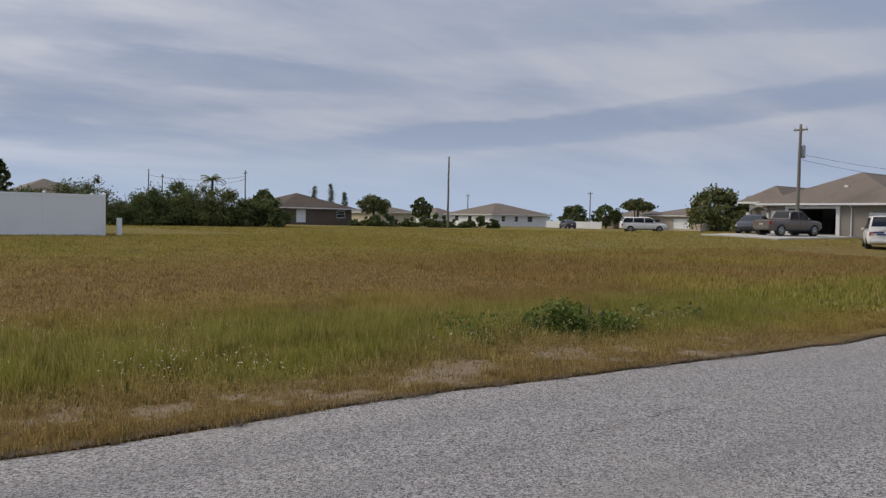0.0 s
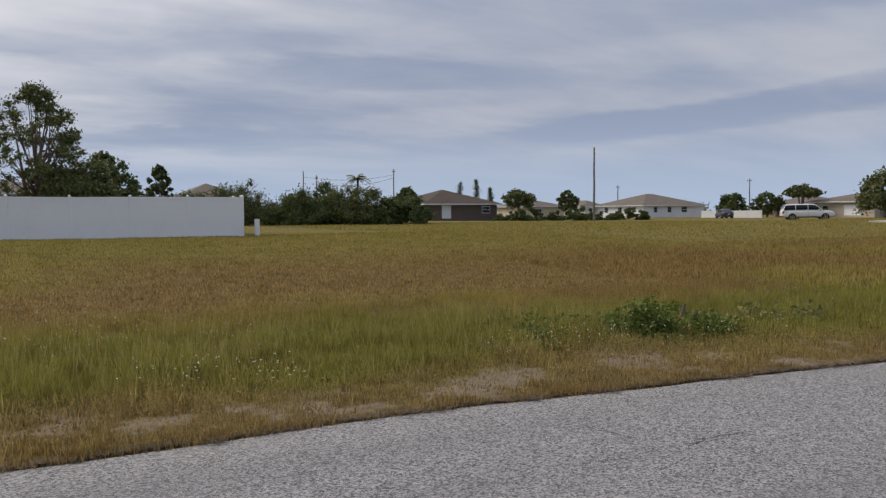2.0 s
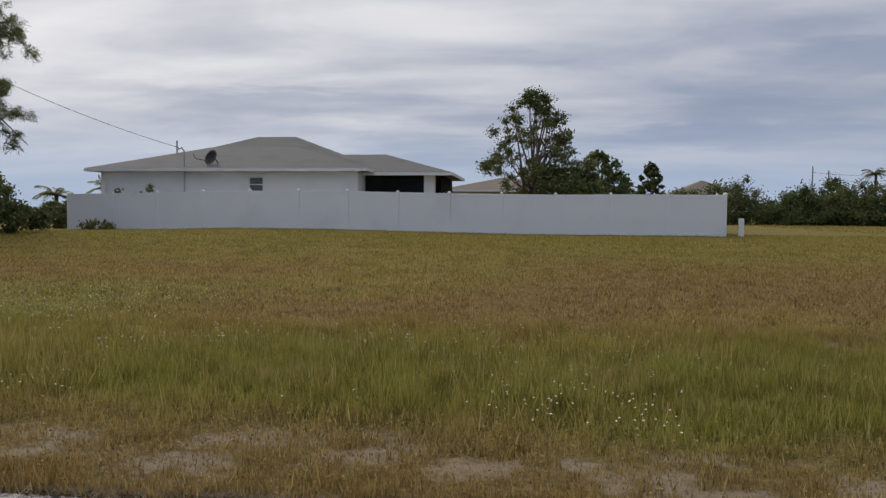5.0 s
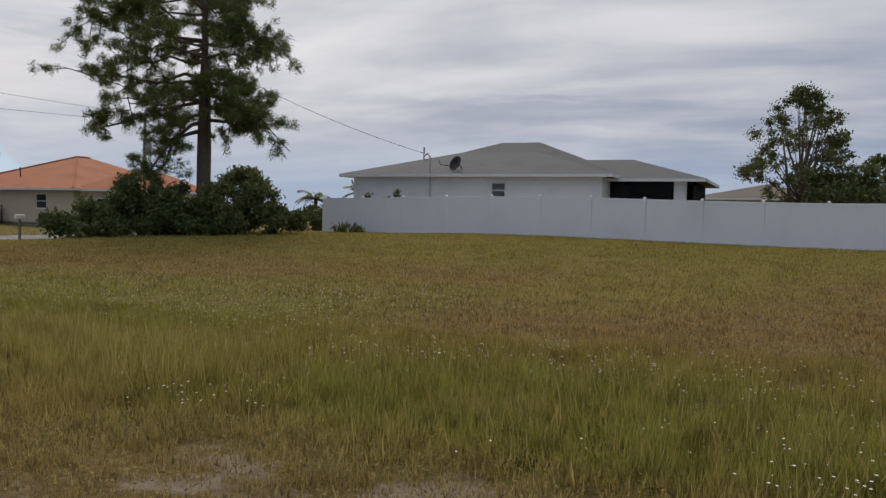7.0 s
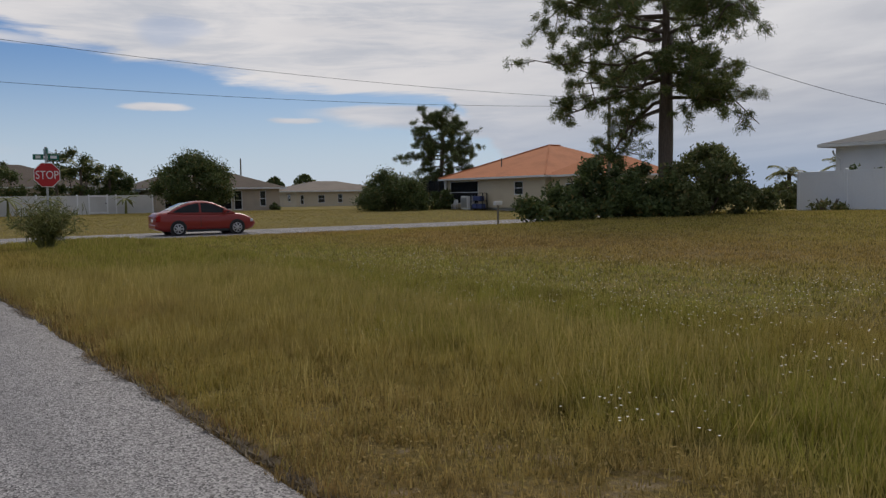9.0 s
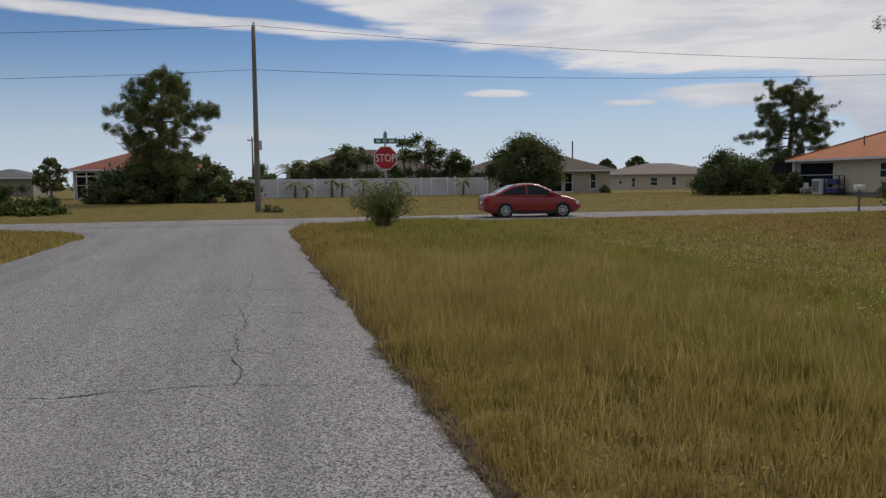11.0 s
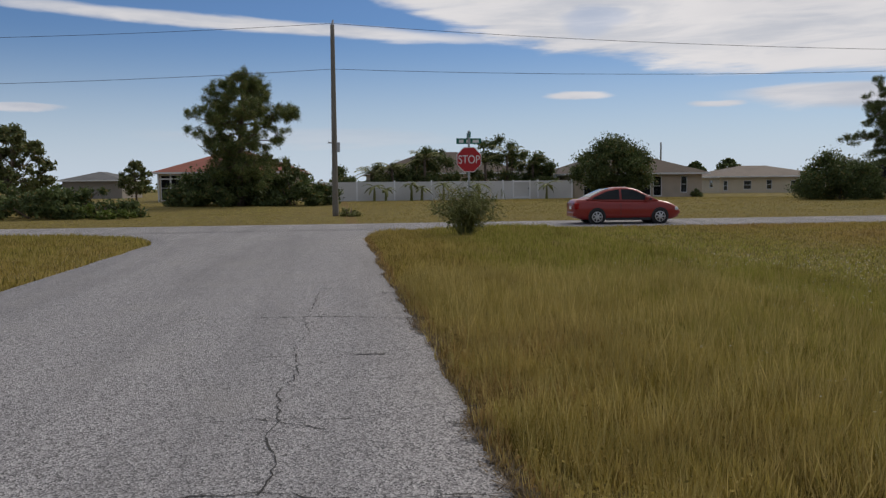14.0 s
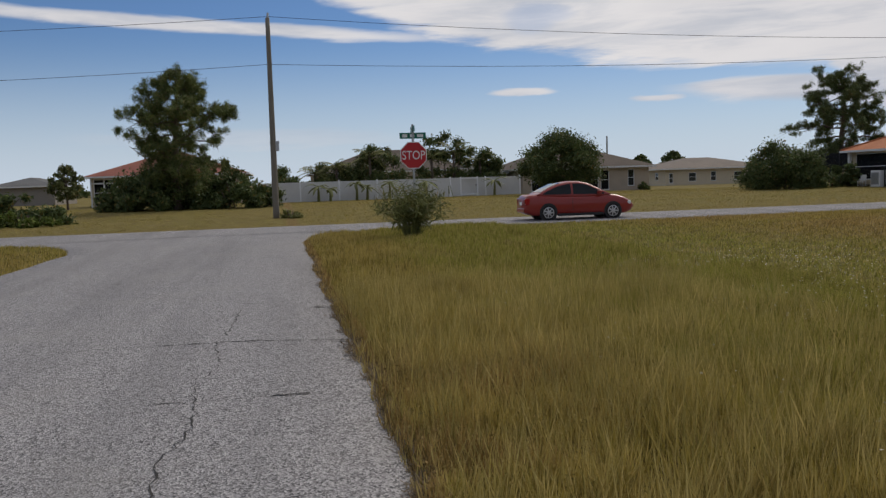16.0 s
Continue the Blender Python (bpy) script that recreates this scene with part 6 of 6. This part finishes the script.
grass("grass_far_field", 110000, 20, 75, 24.0, 75.0, 0.05, 0.13, "olive grass of the far field", full)
grass("grass_south_verge", 60000, -31.2, -12, -9.0, -0.3, 0.03, 0.22, "olive grass on the opposite verge", full)
grass("grass_lawns", 150000, -75, -37.2, -16, 50, 0.04, 0.07, "mown lawns across the street", full)


def weeds(name, n, x0, x1, y0, y1, size, label):
    """Small flat leaves low in the grass, in drifts."""
    x, y = x0 + (x1 - x0) * rng.random(n), y0 + (y1 - y0) * rng.random(n)
    ok = (value_noise(x, y, 1.3, 0) * 0.6 + value_noise(x, y, 4.0, 1) * 0.4 + 0.12 * rng.normal(size=n) > 0.52) & ~on_road(x, y, 0.05)
    x, y = x[ok], y[ok]
    k = len(x)
    z = land(x, y) + (0.02 + 0.16 * rng.random(k)) * (0.5 + value_noise(x, y, 2.0, 2))
    p = np.stack([x, y, z], 1)
    u = rng.normal(size=(k, 3)) * np.array([1, 1, 0.6])
    u /= np.linalg.norm(u, axis=1)[:, None]
    v = np.cross(u, rng.normal(size=(k, 3)))
    v /= np.linalg.norm(v, axis=1)[:, None]
    s = size * (0.5 + rng.random(k))[:, None]
    verts = np.stack([p - u * s, p + v * s * 0.5, p + u * s, p - v * s * 0.5], 1).reshape(-1, 3)
    ob = mesh_np(name, verts, np.arange(4 * k).reshape(k, 4), M["blade"], np.repeat(tone_at(x, y), 4, 0))
    return tagged(ob, label, "weeds", kind="stuff")


weeds("low_weeds", 190000, -14, 14, 5.75, 14, 0.011, "low mixed weeds and dead leaves in the grass")
weeds("field_weeds", 30000, -28, 24, 14, 34, 0.022, "clumps of dry weeds across the field")

n = 9000
x = -16 + 30 * rng.random(n)
y = 6.2 + 10.0 * rng.random(n)
tn = tone_at(x, y)
ok = (tn[:, 0] > 0.15) & (value_noise(x, y, 0.45, 2) * 0.7 + value_noise(x, y, 1.9, 1) * 0.3 > 0.5)
x, y = x[ok], y[ok]
c = np.stack([x, y, land(x, y) + 0.12 + 0.18 * rng.random(len(x))], 1)
u = np.repeat(c, 4, 0) + np.tile(np.array([[-1, -1, 0.2], [1, -1, 0.0], [1, 1, 0.3], [-1, 1, 0.1]]) * 0.0085, (len(c), 1))
fl = mesh_np("wild_flowers", u, np.arange(len(u)).reshape(-1, 4), M["flower"])
tagged(fl, "scattered tiny white wild flowers in green grass", "flowers", kind="stuff")

# dead grass and dirt creeping over the lane's worn edge
n = 36000
x = -24 + 38 * rng.random(n)
clump = value_noise(x, 0 * x + 4, 1.4, 1, 3) * 0.6 + value_noise(x, 0 * x + 8, 5.0, 2, 2) * 0.4
y = edge_n(x) + 0.10 - np.abs(rng.normal(0, 1, n)) * (0.03 + 0.045 * smooth((clump - 0.45) / 0.25))
z = np.where(y < edge_n(x), lane_z(y), -0.02)
a, L = rng.random(n) * 6.283, 0.03 + 0.07 * rng.random(n)
w = 0.004 + 0.004 * rng.random(n)
p = np.stack([x, y, z], 1)
tip = p + np.stack([np.cos(a) * L, np.sin(a) * L, L * (0.1 + 0.5 * rng.random(n))], 1)
sd = np.stack([-np.sin(a) * w, np.cos(a) * w, 0 * w], 1)
litter = mesh_np("dead_grass", np.stack([p - sd, p + sd, tip], 1).reshape(-1, 3), np.arange(n * 3).reshape(n, 3), M["litter"])
tagged(litter, "dark dead grass and dirt along the lane's edge", "grass litter", kind="stuff")

# garden clutter
for i, (x, w, h) in enumerate(((-18.2, 0.9, 1.0), (-16.6, 1.5, 0.9))):
    shrub(x, 41.6, w, 0.7, 2.5 + 0.15 * h, "leaf_dark", 900, 0.1, "flowering plant showing over the white fence", 140 + i, 0, "shrub", 2)
AC = base("air_conditioner", pose(-58.1, 49.8, land1(-58.1, 49.8)), "pale outdoor air-conditioning unit by the cream wall", "air conditioner")
part("casing", boxm(-0.5, -0.45, 0.0, 0.5, 0.45, 1.25, bevel=0.04), M["trim"], AC)
part("grille", boxm(-0.4, -0.47, 0.2, 0.4, -0.452, 1.1), M["galv"], AC)
BIN = base("wheeled_bin", pose(-50.6, 49.7, land1(-50.6, 49.7)), "dark wheeled bin standing by the cream wall", "bin")
part("bin_body", boxm(-0.3, -0.32, 0.05, 0.3, 0.32, 0.95, bevel=0.04), M["black_plastic"], BIN)
part("lid", boxm(-0.33, -0.36, 0.952, 0.33, 0.36, 1.03, bevel=0.03), M["black_plastic"], BIN)
RACK = base("garden_rack", pose(-56.6, 49.9, land1(-56.6, 49.9)), "dark metal rack with folded blue covers by the cream wall", "rack")
for x in (-0.85, 0.85):
    for y in (-0.25, 0.25):
        part("upright", boxm(x - 0.03, y - 0.03, 0.0, x + 0.03, y + 0.03, 1.55), M["black_plastic"], RACK)
for z in (0.1, 0.8, 1.5):
    part("shelf", boxm(-0.82, -0.28, z, 0.82, 0.28, z + 0.04), M["black_plastic"], RACK)
for x0, x1, z in ((-0.75, -0.1, 0.14), (0.0, 0.7, 0.14), (-0.6, 0.5, 0.84)):
    part("cover", boxm(x0, -0.24, z, x1, 0.24, z + 0.42, bevel=0.06), M["blue"], RACK)
CHAIR = base("garden_chair", pose(-60.0, 49.7, land1(-60.0, 49.7), 0, 0, 20), "white plastic garden chair near the screened porch", "chair")
part("seat", boxm(-0.24, -0.24, 0.40, 0.24, 0.24, 0.44, bevel=0.015), M["trim"], CHAIR)
part("backrest", boxm(-0.24, 0.22, 0.46, 0.24, 0.26, 0.90, bevel=0.015), M["trim"], CHAIR)
for x in (-0.20, 0.20):
    for y in (-0.20, 0.20):
        part("leg", boxm(x - 0.025, y - 0.025, 0.0, x + 0.025, y + 0.025, 0.40), M["trim"], CHAIR)
